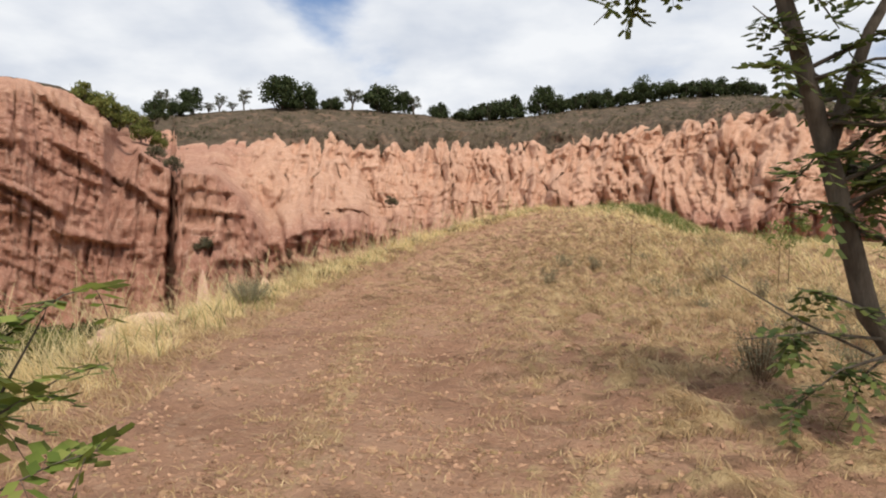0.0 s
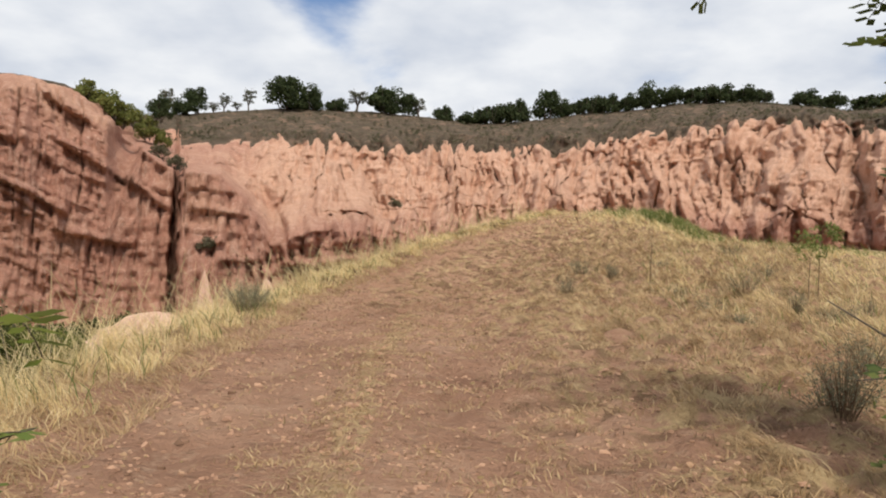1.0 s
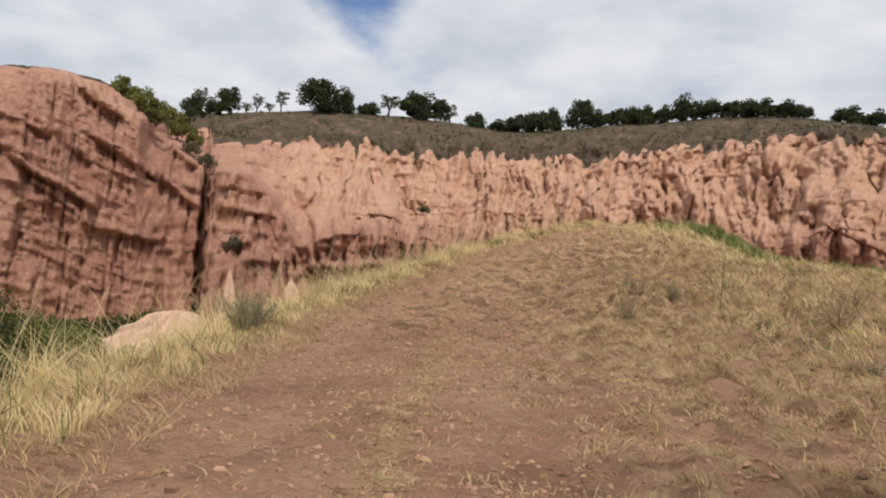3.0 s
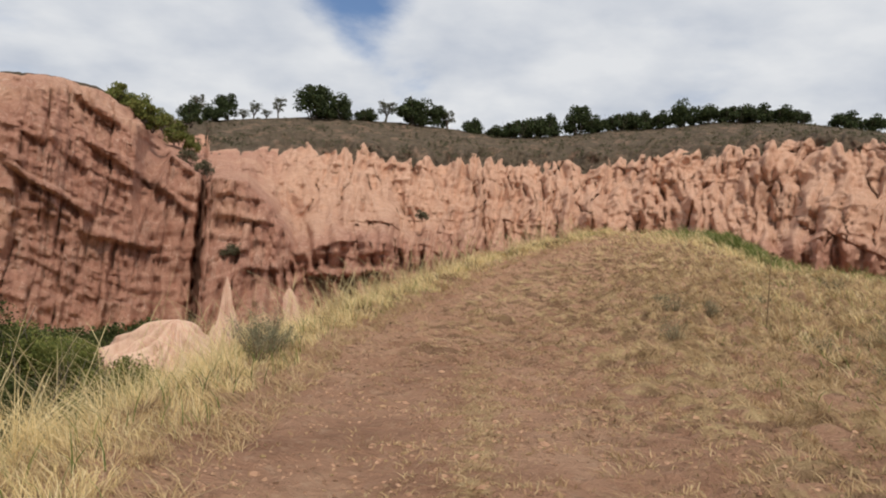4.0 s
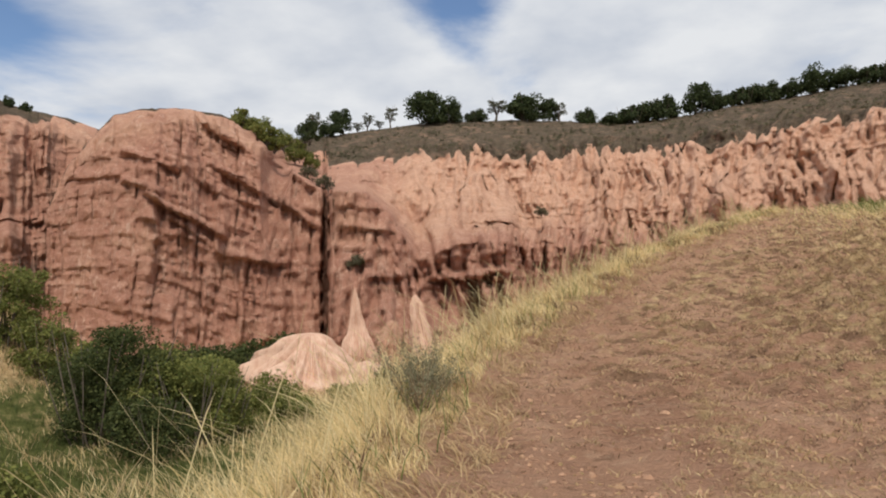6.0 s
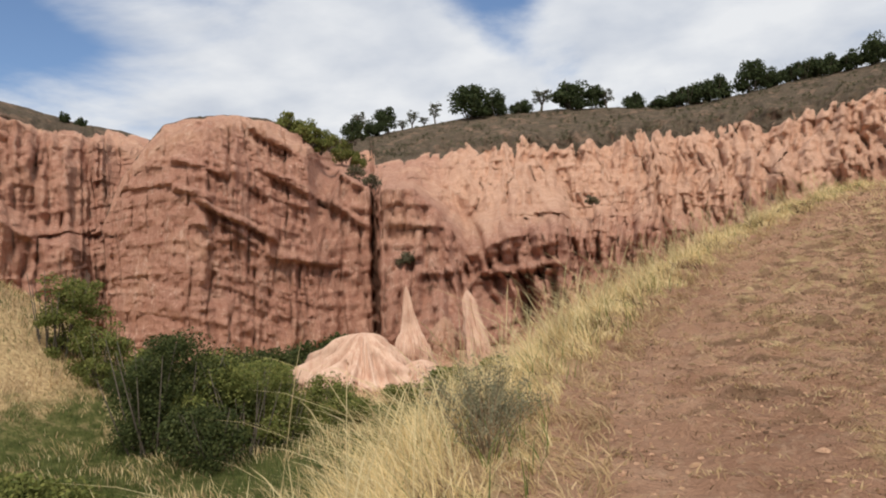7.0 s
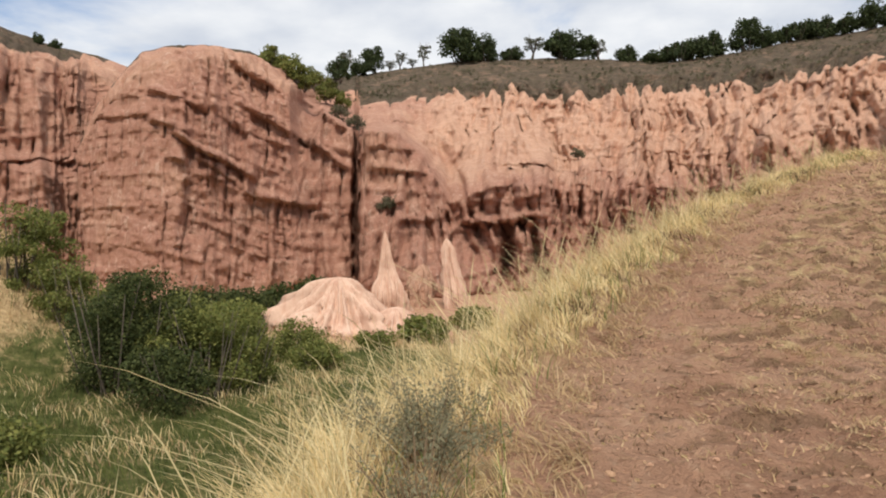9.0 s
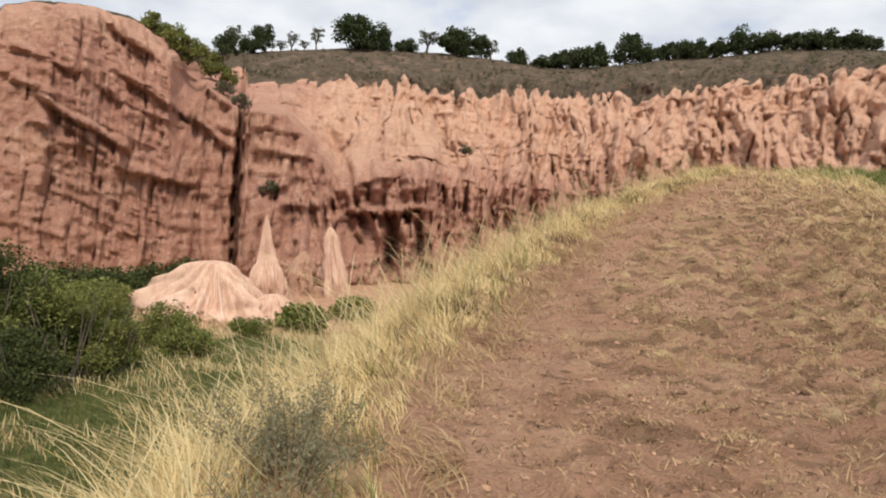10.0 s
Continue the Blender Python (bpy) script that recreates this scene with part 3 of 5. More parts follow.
        np.maximum(slits[:, a:b], m, out=slits[:, a:b])
    step_z = (Z + 3.0 * pn(U / 24, Z / 30, 42) + 0.7 * pn(U / 5, Z / 8, 43)) / 3.4
    lip = smooth(0.18, 0.28, pn(step_z * 1.7, U / 30, 44)) * (0.5 + 1.3 * np.abs(pn(U / 5, step_z, 45)))
    fade = 1 - 0.93 * smooth(0.80, 0.87, V)
    crumble = 1.5 * fbm(U / 2.4, Z / 2.6, 4, 56)
    low = smooth(0.78, 0.5, V)
    bad = (5 * b1 * low + 9 * b2 * (1.2 - 0.55 * part_up) + 4.8 * b3 + 4.0 * (part_up ** 1.3 - 0.5) + 1.1 * big_fin * low + 0.8 * mid_fin + 0.95 * small_fin + 0.9 * top_fin + 1.2 * lip + 1.0 * pocks + 0.8 * crumble + 3.5 * gully * low - 0.5 * slits - 12.0) * fade * smooth(0.0, 0.06, V)
    # fluted, bedded wall
    bedding = Z + 0.30 * (U - arc[14]) * np.exp(-((AZ + 28) / 9) ** 2) + 0.7 * pn(U / 18, Z / 14, 7)
    f1 = np.abs(pn((U + 1.6 * pn(Z / 9, U / 9, 9)) / 8.5, Z / 45, 10)) ** 0.8
    f2 = np.abs(pn((U + 0.7 * pn(Z / 4, U / 5, 11)) / 2.2, Z / 17, 12)) ** 0.8
    f3 = np.abs(pn((U + 0.3 * pn(Z / 2, U / 3, 28)) / 0.95, Z / 5, 29))
    big = pn(U / 17, Z / 60, 13)
    # upright panels between joints, each a little before or behind the next
    pane = (U + 0.9 * pn(Z / 7, U / 12, 46) + 1.6 * pn(bedding / 16, U / 9, 47)) / 4.2
    cell, inside = np.floor(pane), pane - np.floor(pane)
    storey = np.floor((bedding + 2.0 * pn(U / 11, 0.7, 48)) / 11)
    offset = 2.2 * (np.sin(cell * 12.9898 + storey * 78.233) * 43758.5453 % 1) - 1.1
    panels = offset * smooth(0.0, 0.10, inside) * smooth(1.0, 0.90, inside)
    joint = smooth(0.07, 0.02, np.minimum(inside, 1 - inside)) * smooth(-0.1, 0.25, pn(U / 9, Z / 9, 49))
    s = pn(bedding / 4.4, U / 60, 14)
    crag = 0.35 + 1.3 * np.abs(pn(U / 4.5, bedding / 7, 30))
    beds = 0.7 * smooth(0.10, 0.14, s) * smooth(0.46, 0.30, s) * crag + 0.4 * smooth(0.05, 0.12, pn(bedding / 1.3, U / 14, 15)) * (0.3 + 1.4 * np.abs(pn(U / 3, bedding / 3, 50)))
    rough = 0.9 * fbm(U / 3.2, Z / 2.4, 4, 51) + 0.5 * np.maximum(pn(U / 1.1, Z / 0.9, 55), 0)
    bite = np.maximum(pn(U / 4.5, Z / 5, 31) - 0.18, 0)
    left = smooth(-42.5, -44.0, AZ)
    lobes = 1 + 0.4 * smooth(-22.5, -21.0, AZ) + 0.9 * left
    plain = 1 - 0.6 * smooth(-41.2, -40.0, AZ) * smooth(-33.6, -35.0, AZ)
    wall = ((5.0 * lobes * f1 + 3.0 * lobes * f2 + 1.2 * f3 + 1.2 * panels - 2.2 * joint - 1.6 * bite) * plain + (1.6 + 5 * left) * big + beds + rough - 1.6) * (1 - 0.75 * smooth(0.80, 0.94, V)) * smooth(0.0, 0.05, V)
    D = WW * wall + (1 - WW) * bad
    E = np.degrees(np.arctan2(Z, R))
    jit = 0.25 * pn(U / 4, Z / 4, 16)
    side = (U > arc[10] - 0.5) | (AZ < -41.2)
    for a0, e0, a1, e1, depth in LEDGES:
        t = (AZ - a0) / (a1 - a0)
        line = e0 + (e1 - e0) * t + jit + 0.2 * pn(U / 9, 0.5, 17)
        m = smooth(-0.06, 0.06, t) * smooth(1.06, 0.94, t) * side * (0.55 + 0.9 * np.abs(pn(U / 5, 2.5, 18)) + 0.3)
        q = E - line
        depth = depth * (1.15 if a1 < -21 else 0.85)
        D = D + depth * m * (smooth(-0.10, 0.02, q) * smooth(0.75, 0.2, q)) - 0.35 * depth * m * smooth(-1.4, -0.2, q) * smooth(0.02, -0.10, q)
    for a0, e0, a1, e1, half, depth in CLEFTS:
        t = np.clip((E - e0) / (e1 - e0), 0, 1)
        q = np.abs(AZ + 0.2 * pn(Z / 4, U / 40, 20) - (a0 + (a1 - a0) * t)) / half
        m = smooth(1.25, 0.75, q) * smooth(e0 + 0.3, e0 - 0.3, E) * smooth(e1 - 0.6, e1 + 0.3, E) * side
        D = D - (0.7 if depth < 7 else 1.0) * depth * m * (0.7 + 0.9 * np.abs(pn(U / 1.5, Z / 4, 35)))
    # the shadowed alcove under the great overhang
    alc = smooth(-13.6, -12.6, AZ) * smooth(-6.0, -7.6, AZ) * smooth(0.35, -0.25, E + jit) * smooth(-6, -3, E)
    D = D - 4.5 * alc
    D = D + 0.25 * pn(U / 0.9, Z / 0.9, 22) * (1 - smooth(0.8, 0.9, V)) + 0.5 * pn(U / 2.2, Z / 2.2, 23)
    R = R - D
    Z = Z + (1.2 * pn(U / 3, V * 60, 24) + 1.6 * pn(U / 7, V * 22, 34)) * smooth(0.75, 0.8, V) * smooth(0.96, 0.9, V)
    over = (Z - crest) - 13.0 * (fin - 0.26) - 5.0 * (b3 - 0.2) - 0.5 * (small_fin - 0.6) + 2.5 * pn(U / 9, V * 20, 25) + 2.8
    veg = smooth(-3.5, 3.5, over)
    veg = np.where(WW > 0.8, smooth(0.82, 0.87, V + 0.05 * pn(U / 5, V * 9, 26) - 0.085 * smooth(-42.0, -40.0, AZ) * smooth(-25.0, -28.0, AZ)), veg)
    veg = np.clip(veg + 0.5 * smooth(0.25, 0.5, pn(U / 6, Z / 3, 27)) * smooth(0.3, 0.5, V) * (WW < 0.5) * 0.5, 0, 1)
    pale = (1 - WW) * (0.12 + 0.85 * smooth(0.22, 0.55, V)) + WW * (0.20 + 0.3 * smooth(0.7, 0.82, V))
    a = np.radians(AZ)
    verts = np.stack([R * np.sin(a) + EYE.x, R * np.cos(a) + EYE.y, Z + EYE.z], -1).reshape(-1, 3)
    grid = verts.reshape(*R.shape, 3)
    cuts = [0, int(np.searchsorted(u, arc[9] + 3)), int(np.searchsorted(u, arc[20] + 0.4)), len(u) - 1]
    names = (("cliff_west", "fluted red sandstone cliff with a grassy top, behind the tower"), ("cliff_tower", "massive red sandstone tower cliff with dipping ledges and flutes"), ("cliff_north", "gullied pale pink badland cliff below a grey scrub slope"))
    for (name, label), i, j in zip(names, cuts[:-1], cuts[1:]):
        part_of = slice(i, j + 1)
        ob = mesh_object(name, grid[:, part_of].reshape(-1, 3), grid_faces(len(v), j + 1 - i), ROCK, attrs={"veg": veg[:, part_of], "bed": bedding[:, part_of], "pale": pale[:, part_of]})
        tagged(ob, label, "cliff", kind="structure")


build_cliff()


def sky_point(bearing, elevation, back=0.0):
    right = [s for s in STATIONS[10:]]
    r = np.interp(bearing, [s[0] for s in right], [s[5] for s in right]) + back
    d = direction(bearing, 0)
    return Vector((EYE.x + d.x * r, EYE.y + d.y * r, EYE.z + r * math.tan(radians(elevation)))), r


# ---- rock pieces in the valley ----
def rock_cone(name, bearing, rng_m, tip_el, base_el, half_deg, label, seed, power=1.0, flute=0.16, lean=0.0, material=None):
    d = direction(bearing, 0)
    cx, cy = EYE.x + d.x * rng_m, EYE.y + d.y * rng_m
    z0, z1 = EYE.z + rng_m * math.tan(radians(base_el)), EYE.z + rng_m * math.tan(radians(tip_el))
    rad = rng_m * math.tan(radians(half_deg))
    n, m = 240, 56
    th = np.linspace(0, 2 * np.pi, n, endpoint=False)
    t = np.linspace(0, 1, m)
    TH, T = np.meshgrid(th, t)
    rr = rad * ((1 - T) ** power + 0.10 * np.sin(T * 9 + seed) * T * (1 - T) * 3)
    ridges = np.abs(pn(np.cos(TH) * 4 + seed, np.sin(TH) * 4 + T * 1.0, seed)) + 0.6 * np.abs(pn(TH * 9, T * 2, seed + 1))
    rills = np.abs(pn(TH * 6.5 + 0.5 * pn(TH * 3, T * 3, seed), T * 0.8 + seed, seed + 8)) - 0.2
    rr = rr * (1 + 3.4 * flute * rills - flute + 3.0 * flute * ridges + 0.42 * pn(np.cos(TH) * 1.6 + seed, np.sin(TH) * 1.6 + T * 3.5, seed + 2) + 0.16 * pn(np.cos(TH) * 4, np.sin(TH) * 4 + T * 9, seed + 6) + 0.10 * pn(np.cos(TH) * 6, np.sin(TH) * 6 + T * 14, seed + 5))
    z = z0 - 1.5 + (z1 - z0 + 1.5) * T + 0.5 * rad * pn(np.cos(TH) * 1.5, np.sin(TH) * 1.5 + T, seed + 3) * (1 - T) * T * 3
    v = np.stack([cx + rr * np.cos(TH) + lean * rad * T, cy + rr * np.sin(TH), z], -1).reshape(-1, 3)
    f = []
    for i in range(m - 1):
        for j in range(n):
            k = (j + 1) % n
            f.append((i * n + j, i * n + k, (i + 1) * n + k, (i + 1) * n + j))
    ob = mesh_object(name, v, f, material or MARL, attrs={"pale": np.full(len(v), 0.95), "bed": v[:, 2]})
    tagged(ob, label, "rock")


rock_cone("marl_mound", -22.4, 84, -3.9, -9.8, 5.5, "pale pink rilled marl mound below the cliff", 3, 0.5, 0.19)
rock_cone("marl_mound", -18.1, 83, -6.2, -9.4, 3.4, "low pale pink marl mound beside the taller one", 8, 0.55, 0.16)
rock_cone("rock_pinnacle", -18.7, 114, -0.4, -7.4, 1.7, "slender pale pink rock pinnacle at the cliff foot", 5, 0.95, 0.14, -0.2)
rock_cone("rock_pinnacle", -13.4, 116, -1.0, -6.8, 1.1, "rounded pale pink rock pinnacle at the cliff foot", 11, 0.5, 0.14, -0.8)
rock_cone("rock_pinnacle", -16.4, 119, -3.0, -7.0, 1.6, "low worn rock hump at the cliff foot", 14, 0.5, 0.14, 0.2, ROCK)


# ---- plants ----
def tube_mesh(paths, sides=7):
    """Tapered tubes along lists of (point, radius)."""
    v, f = [], []
    for path in paths:
        base = len(v)
        for i, (p, r) in enumerate(path):
            p = Vector(p)
            a = Vector(path[max(i - 1, 0)][0])
            b = Vector(path[min(i + 1, len(path) - 1)][0])
            t = (b - a).normalized() if (b - a).length > 1e-6 else Vector((0, 0, 1))
            s = t.orthogonal().normalized()
            w = t.cross(s)
            for k in range(sides):
                g = 2 * math.pi * k / sides
                v.append(tuple(p + (s * math.cos(g) + w * math.sin(g)) * r))
        for i in range(len(path) - 1):
            for k in range(sides):
                q = (k + 1) % sides
                f.append((base + i * sides + k, base + i * sides + q, base + (i + 1) * sides + q, base + (i + 1) * sides + k))
        f.append(tuple(base + (len(path) - 1) * sides + k for k in range(sides)))
    return v, f


def leaf_quads(centres, size, r, aspect=0.55):
    """One folded diamond leaf at each centre."""
    n = len(centres)
    a = r.normal(size=(n, 3))
    a /= np.linalg.norm(a, axis=1)[:, None]
    b = np.cross(a, r.normal(size=(n, 3)))
    b /= np.linalg.norm(b, axis=1)[:, None]
    s = size * r.uniform(0.6, 1.35, n)[:, None]
    c = np.asarray(centres)
    v = np.stack([c - a * s, c + b * s * aspect, c + a * s, c - b * s * aspect], 1).reshape(-1, 3)
    i = np.arange(n)[:, None] * 4 + np.arange(4)[None, :]
    return v, i


def crown_points(r, n, radii, clumps, spread, flat=0.35):
    """Leaf places in clumps over an uneven crown, centred on the origin."""
    d = r.normal(size=(clumps, 3))
    d /= np.linalg.norm(d, axis=1)[:, None]
    d[:, 2] = np.where(d[:, 2] < -flat, -d[:, 2] * 0.5, d[:, 2])
    c = d * np.asarray(radii) * r.uniform(0.45, 1.0, clumps)[:, None]
    k = r.integers(0, clumps, n)
    q = r.normal(size=(n, 3))
    q /= np.linalg.norm(q, axis=1)[:, None]
    size = r.uniform(0.6, 1.3, clumps)[k][:, None]
    return c[k] + q * (r.random(n) ** 0.4)[:, None] * spread * size * np.array([1, 1, 0.75])


def make_tree(name, label, category, height, width, seed, leaves, leaf, foliage, trunk_share=0.3, clumps=34, group="", multi=1):
    r = np.random.default_rng(seed)
    root = new(name)
    paths = []
    for k in range(multi):
        ox, oy = (0, 0) if multi == 1 else (r.uniform(-0.22, 0.22) * width, r.uniform(-0.22, 0.22) * width)
        base, fork = Vector((ox, oy, -0.3)), Vector((ox + r.uniform(-0.05, 0.05) * width, oy + r.uniform(-0.05, 0.05) * width, height * trunk_share))
        rad = 0.028 * height / math.sqrt(multi)
        paths.append([(base, rad * 1.25), (base.lerp(fork, 0.5) + Vector((0.02 * width, 0, 0)), rad), (fork, rad * 0.85)])
        for i in range(6):
            a = 2 * math.pi * i / 6 + r.uniform(-0.4, 0.4)
            tip = Vector((ox + math.cos(a) * width * 0.36 * r.uniform(0.6, 1), oy + math.sin(a) * width * 0.36 * r.uniform(0.6, 1), height * r.uniform(0.55, 0.88)))
            mid = fork.lerp(tip, 0.5) + Vector((0, 0, -0.04 * height))
            paths.append([(fork, rad * 0.6), (mid, rad * 0.4), (tip, rad * 0.12)])
    v, f = tube_mesh(paths, 6)
    mesh_object("trunk", v, f, BARK, root)
    cz = height * (0.46 + trunk_share * 0.45)
    pts = crown_points(r, leaves, (width * 0.42, width * 0.42, (height - cz) * 0.80), clumps, width * 0.17, 0.75)
    v, f = leaf_quads(pts + np.array([0, 0, cz]), leaf, r)
    mesh_object("crown", v, f, foliage, root, shade=False)
    return tagged(root, label, category, group)


oaks = [make_tree("oak_tree", "dark green round oak on the cliff rim", "tree", 10, 11, 40 + i, 3600, 0.40, OAK, -0.12, 30 + 5 * i, "trees on the rim") for i in range(4)]
thin = [make_tree("thin_tree", "nearly bare pale thin tree on the skyline", "tree", 10, 5, 60 + i, 800, 0.24, SPARSE, 0.25, 20, "trees on the rim") for i in range(2)]
scrub = [make_tree("rim_bush", "dense dark green bush on the cliff rim", "bush", 6, 9, 70 + i, 3200, 0.36, OAK, -0.15, 26, "bushes on the rim", 3) for i in range(3)]
green_scrub = [make_tree("rim_bush", "mid-green bush on the slope beside the tower cliff", "bush", 6, 9, 80 + i, 3200, 0.32, SHRUB, -0.15, 26, "bushes on the rim", 3) for i in range(2)]
# bearing, crown top elevation, foot elevation, kind, width in degrees
RIM = [
    (-27.9, 13.3, 11.7, "g", 2.0), (-26.3, 12.8, 11.0, "g", 2.2), (-24.9, 11.9, 10.4, "g", 1.8), (-23.6, 11.2, 9.6, "g", 1.6), (-22.4, 10.2, 9.0, "g", 1.2),
    (-22.6, 12.7, 11.1, "s", 1.6), (-22.2, 13.3, 11.4, "t", 1.2), (-21.2, 12.6, 11.3, "s", 1.5), (-20.1, 13.5, 11.6, "o", 1.7), (-18.8, 12.7, 11.6, "t", 0.9), (-18.0, 13.3, 11.8, "t", 1.0), (-16.2, 14.0, 12.0, "t", 1.0),
    (-17.1, 12.8, 12.0, "t", 0.9), (-13.4, 14.9, 12.3, "o", 3.2), (-11.3, 14.4, 12.4, "o", 1.9), (-9.3, 13.6, 12.5, "s", 1.6), (-7.7, 14.4, 12.6, "t", 1.5),
    (-5.4, 14.8, 12.5, "o", 2.9), (-3.6, 14.2, 12.4, "o", 1.5), (-2.7, 13.9, 12.3, "t", 1.2), (-0.6, 13.3, 12.0, "s", 1.6), (1.3, 12.8, 11.8, "s", 2.0),
    (3.3, 13.5, 11.9, "s", 2.4), (5.3, 13.8, 12.1, "s", 2.2), (7.8, 14.6, 12.3, "o", 2.2), (9.1, 13.8, 12.4, "s", 1.6), (11.1, 14.1, 12.6, "s", 2.0),
    (12.6, 14.1, 12.7, "s", 1.9), (14.1, 14.1, 12.8, "s", 1.8), (15.6, 14.9, 13.0, "o", 1.9), (17.4, 14.7, 13.1, "o", 2.1), (19.5, 14.5, 13.1, "s", 2.2),
    (21.0, 14.4, 13.1, "s", 2.2), (22.6, 14.2, 13.0, "s", 2.2), (23.8, 13.8, 13.0, "s", 1.4), (26.7, 13.6, 12.4, "s", 2.0), (28.4, 13.3, 12.1, "s", 1.6),
    (31, 13.0, 11.8, "s", 2.2), (33.5, 13.2, 11.7, "s", 2.4), (-43.4, 12.9, 12.0, "s", 0.7), (-42.4, 12.6, 11.8, "s", 0.8),
]
counts = {"o": 0, "t": 0, "s": 0, "g": 0}
for bearing, top_el, foot_el, kind, wide in RIM:
    protos, size = {"o": (oaks, (10, 11)), "t": (thin, (10, 5)), "s": (scrub, (6, 9)), "g": (green_scrub, (6, 9))}[kind]
    p, r = sky_point(bearing, foot_el)
    if -43.5 < bearing < -42:
        r = 205
        p = EYE + direction(bearing, 0) * r + Vector((0, 0, r * math.tan(radians(foot_el))))
    if -28.5 < bearing < -22.3 and foot_el < 11.8:
        r = {True: 172, False: 200}[bearing < -24]
        p = EYE + direction(bearing, 0) * r + Vector((0, 0, r * math.tan(radians(foot_el))))
    h, w = 1.12 * r * (math.tan(radians(top_el)) - math.tan(radians(foot_el))), r * radians(wide) * 1.25
    i = counts[kind]
    counts[kind] += 1
    m = Matrix.LocRotScale(p - Vector((0, 0, 0.4)), Euler((0, 0, i * 2.1)), (w / size[1], w / size[1], h / size[0]))
    if i < len(protos):
        protos[i].matrix_basis = m
    else:
        ob = copy_thing(protos[i % len(protos)], Matrix())
        ob.matrix_basis = m


def place(bearing, rng_m):
    d = direction(bearing, 0)
    x, y = EYE.x + d.x * rng_m, EYE.y + d.y * rng_m
    return Vector((x, y, float(land(x, y))))


# bushes on the valley floor: bearing, range, height, width, leaves
VALLEY = [(-36.8, 50, 8.2, 9.0, 26000), (-32.4, 49, 6.8, 8.0, 20000), (-29.2, 51, 5.6, 6.4, 14000), (-42.8, 62, 8.2, 5.4, 9000), (-41.0, 60, 5.2, 5.0, 6000), (-34, 44, 4.0, 5.5, 6000),
          (-27.2, 100, 5.6, 8.5, 6000), (-24.2, 102, 6.0, 8.0, 6000), (-30.2, 102, 5.2, 8.5, 5000), (-33.5, 102, 5.0, 9.0, 5000),
          (-51, 36, 2.6, 6.0, 9000), (-47, 35, 2.4, 5.6, 8000), (-55, 34, 2.8, 6.0, 8000), (-25.4, 62, 3.4, 5.6, 5000), (-38.5, 82, 4.6, 8, 4000), (-62, 40, 3, 6, 3000),
          (-44, 36, 1.8, 4.4, 5000), (-49, 30, 1.6, 4.0, 5000), (-24.0, 57, 2.4, 4.6, 4500), (-15.8, 72, 3.0, 5.0, 3000), (-19.5, 66, 2.0, 4.0, 3000), (-12.0, 88, 3.0, 6.0, 3000), (-30, 84, 4.0, 8, 4000),
          (-53, 27, 1.8, 4.5, 5000), (-57, 30, 2.0, 4.5, 4000), (-45.5, 27, 1.3, 4.0, 5000), (-50.5, 42, 2.4, 5, 5000)]
for i, (bearing, rng_m, h, w, n) in enumerate(VALLEY):
    dark = i in (0, 5) or rng_m > 90
    words = "dense dark green bush on the valley floor" if dark else "leafy mid-green bush on the valley floor"
    ob = make_tree("valley_bush", words, "bush", h, w, 100 + i, n, 0.11 if rng_m < 70 else 0.26, THICKET if dark else SHRUB, -0.2, 46 if rng_m < 70 else 70, "bushes in the valley", 3)
    ob.location = place(bearing, rng_m)


# grass of single blades
def blades(name, x, y, height, width, lean, material, label, seed, wind=(-0.5, 0.1), curve=1.0, category="grass", heading=None, head=0.55):
    r = np.random.default_rng(seed)
    n = len(x)
    z = land(x, y) - 0.02
    h = height * r.uniform(0.55, 1.25, n)
    a = r.uniform(0, 2 * np.pi, n)
    lx = (np.cos(a) * lean + wind[0] * lean) * r.uniform(0.3, 1.3, n)
    ly = (np.sin(a) * lean + wind[1] * lean) * r.uniform(0.3, 1.3, n)
    b = r.uniform(0, 2 * np.pi, n)
    wx, wy = np.cos(b) * width / 2, np.sin(b) * width / 2
    base = np.stack([x, y, z], 1)
    W = np.stack([wx, wy, np.zeros(n)], 1)
    if heading is not None:
        lx, ly = lx * 0.45 + np.cos(heading) * lean * 0.8, ly * 0.45 + np.sin(heading) * lean * 0.8
    bend = np.hypot(lx, ly)
    drop = np.clip(1 - 0.30 * curve * bend, 0.12, 1)

    def at(t, w):
        p = base + np.stack([lx * h * t ** 1.7, ly * h * t ** 1.7, h * drop * (t + 0.55 * t * (1 - t) * np.minimum(bend, 1))], 1)
        return p - W * w, p + W * w

    a0, a1 = at(0.0, 1.0)
    b0, b1 = at(0.42, 0.85)
    c0, c1 = at(0.76 if head < 1 else 0.86, head)
    tip = at(1.0, 0.0)[0]
    v = np.stack([a0, a1, b1, b0, c1, c0, tip], 1).reshape(-1, 3)
    i = np.arange(n) * 7
    q = np.concatenate([np.stack([i, i + 1, i + 2, i + 3], 1), np.stack([i + 3, i + 2, i + 4, i + 5], 1)]).tolist()
    t = np.stack([i + 5, i + 4, i + 6], 1).tolist()
    ob = mesh_object(name, v, q + t, material, shade=False)
    return tagged(ob, label, category, kind="stuff")


def scatter(r, n, ymin, ymax, emin, emax, near_bias=1.6, clump=None):
    y = ymin + (ymax - ymin) * r.random(n) ** near_bias
    e = emin + (emax - emin) * r.random(n)
    x = ridge_edge(y) + e
    if clump is not None:
        keep = fbm(x / clump, y / clump, 3, 44) > r.normal(0.0, 0.22, n)
        x, y = x[keep], y[keep]
    return x, y


def clump_heading(x, y, size=0.5, seed=61):
    return 2.6 + 5.0 * pn(x / size, y / size, seed) + 2.5 * pn(x / 0.17, y / 0.17, seed + 1)


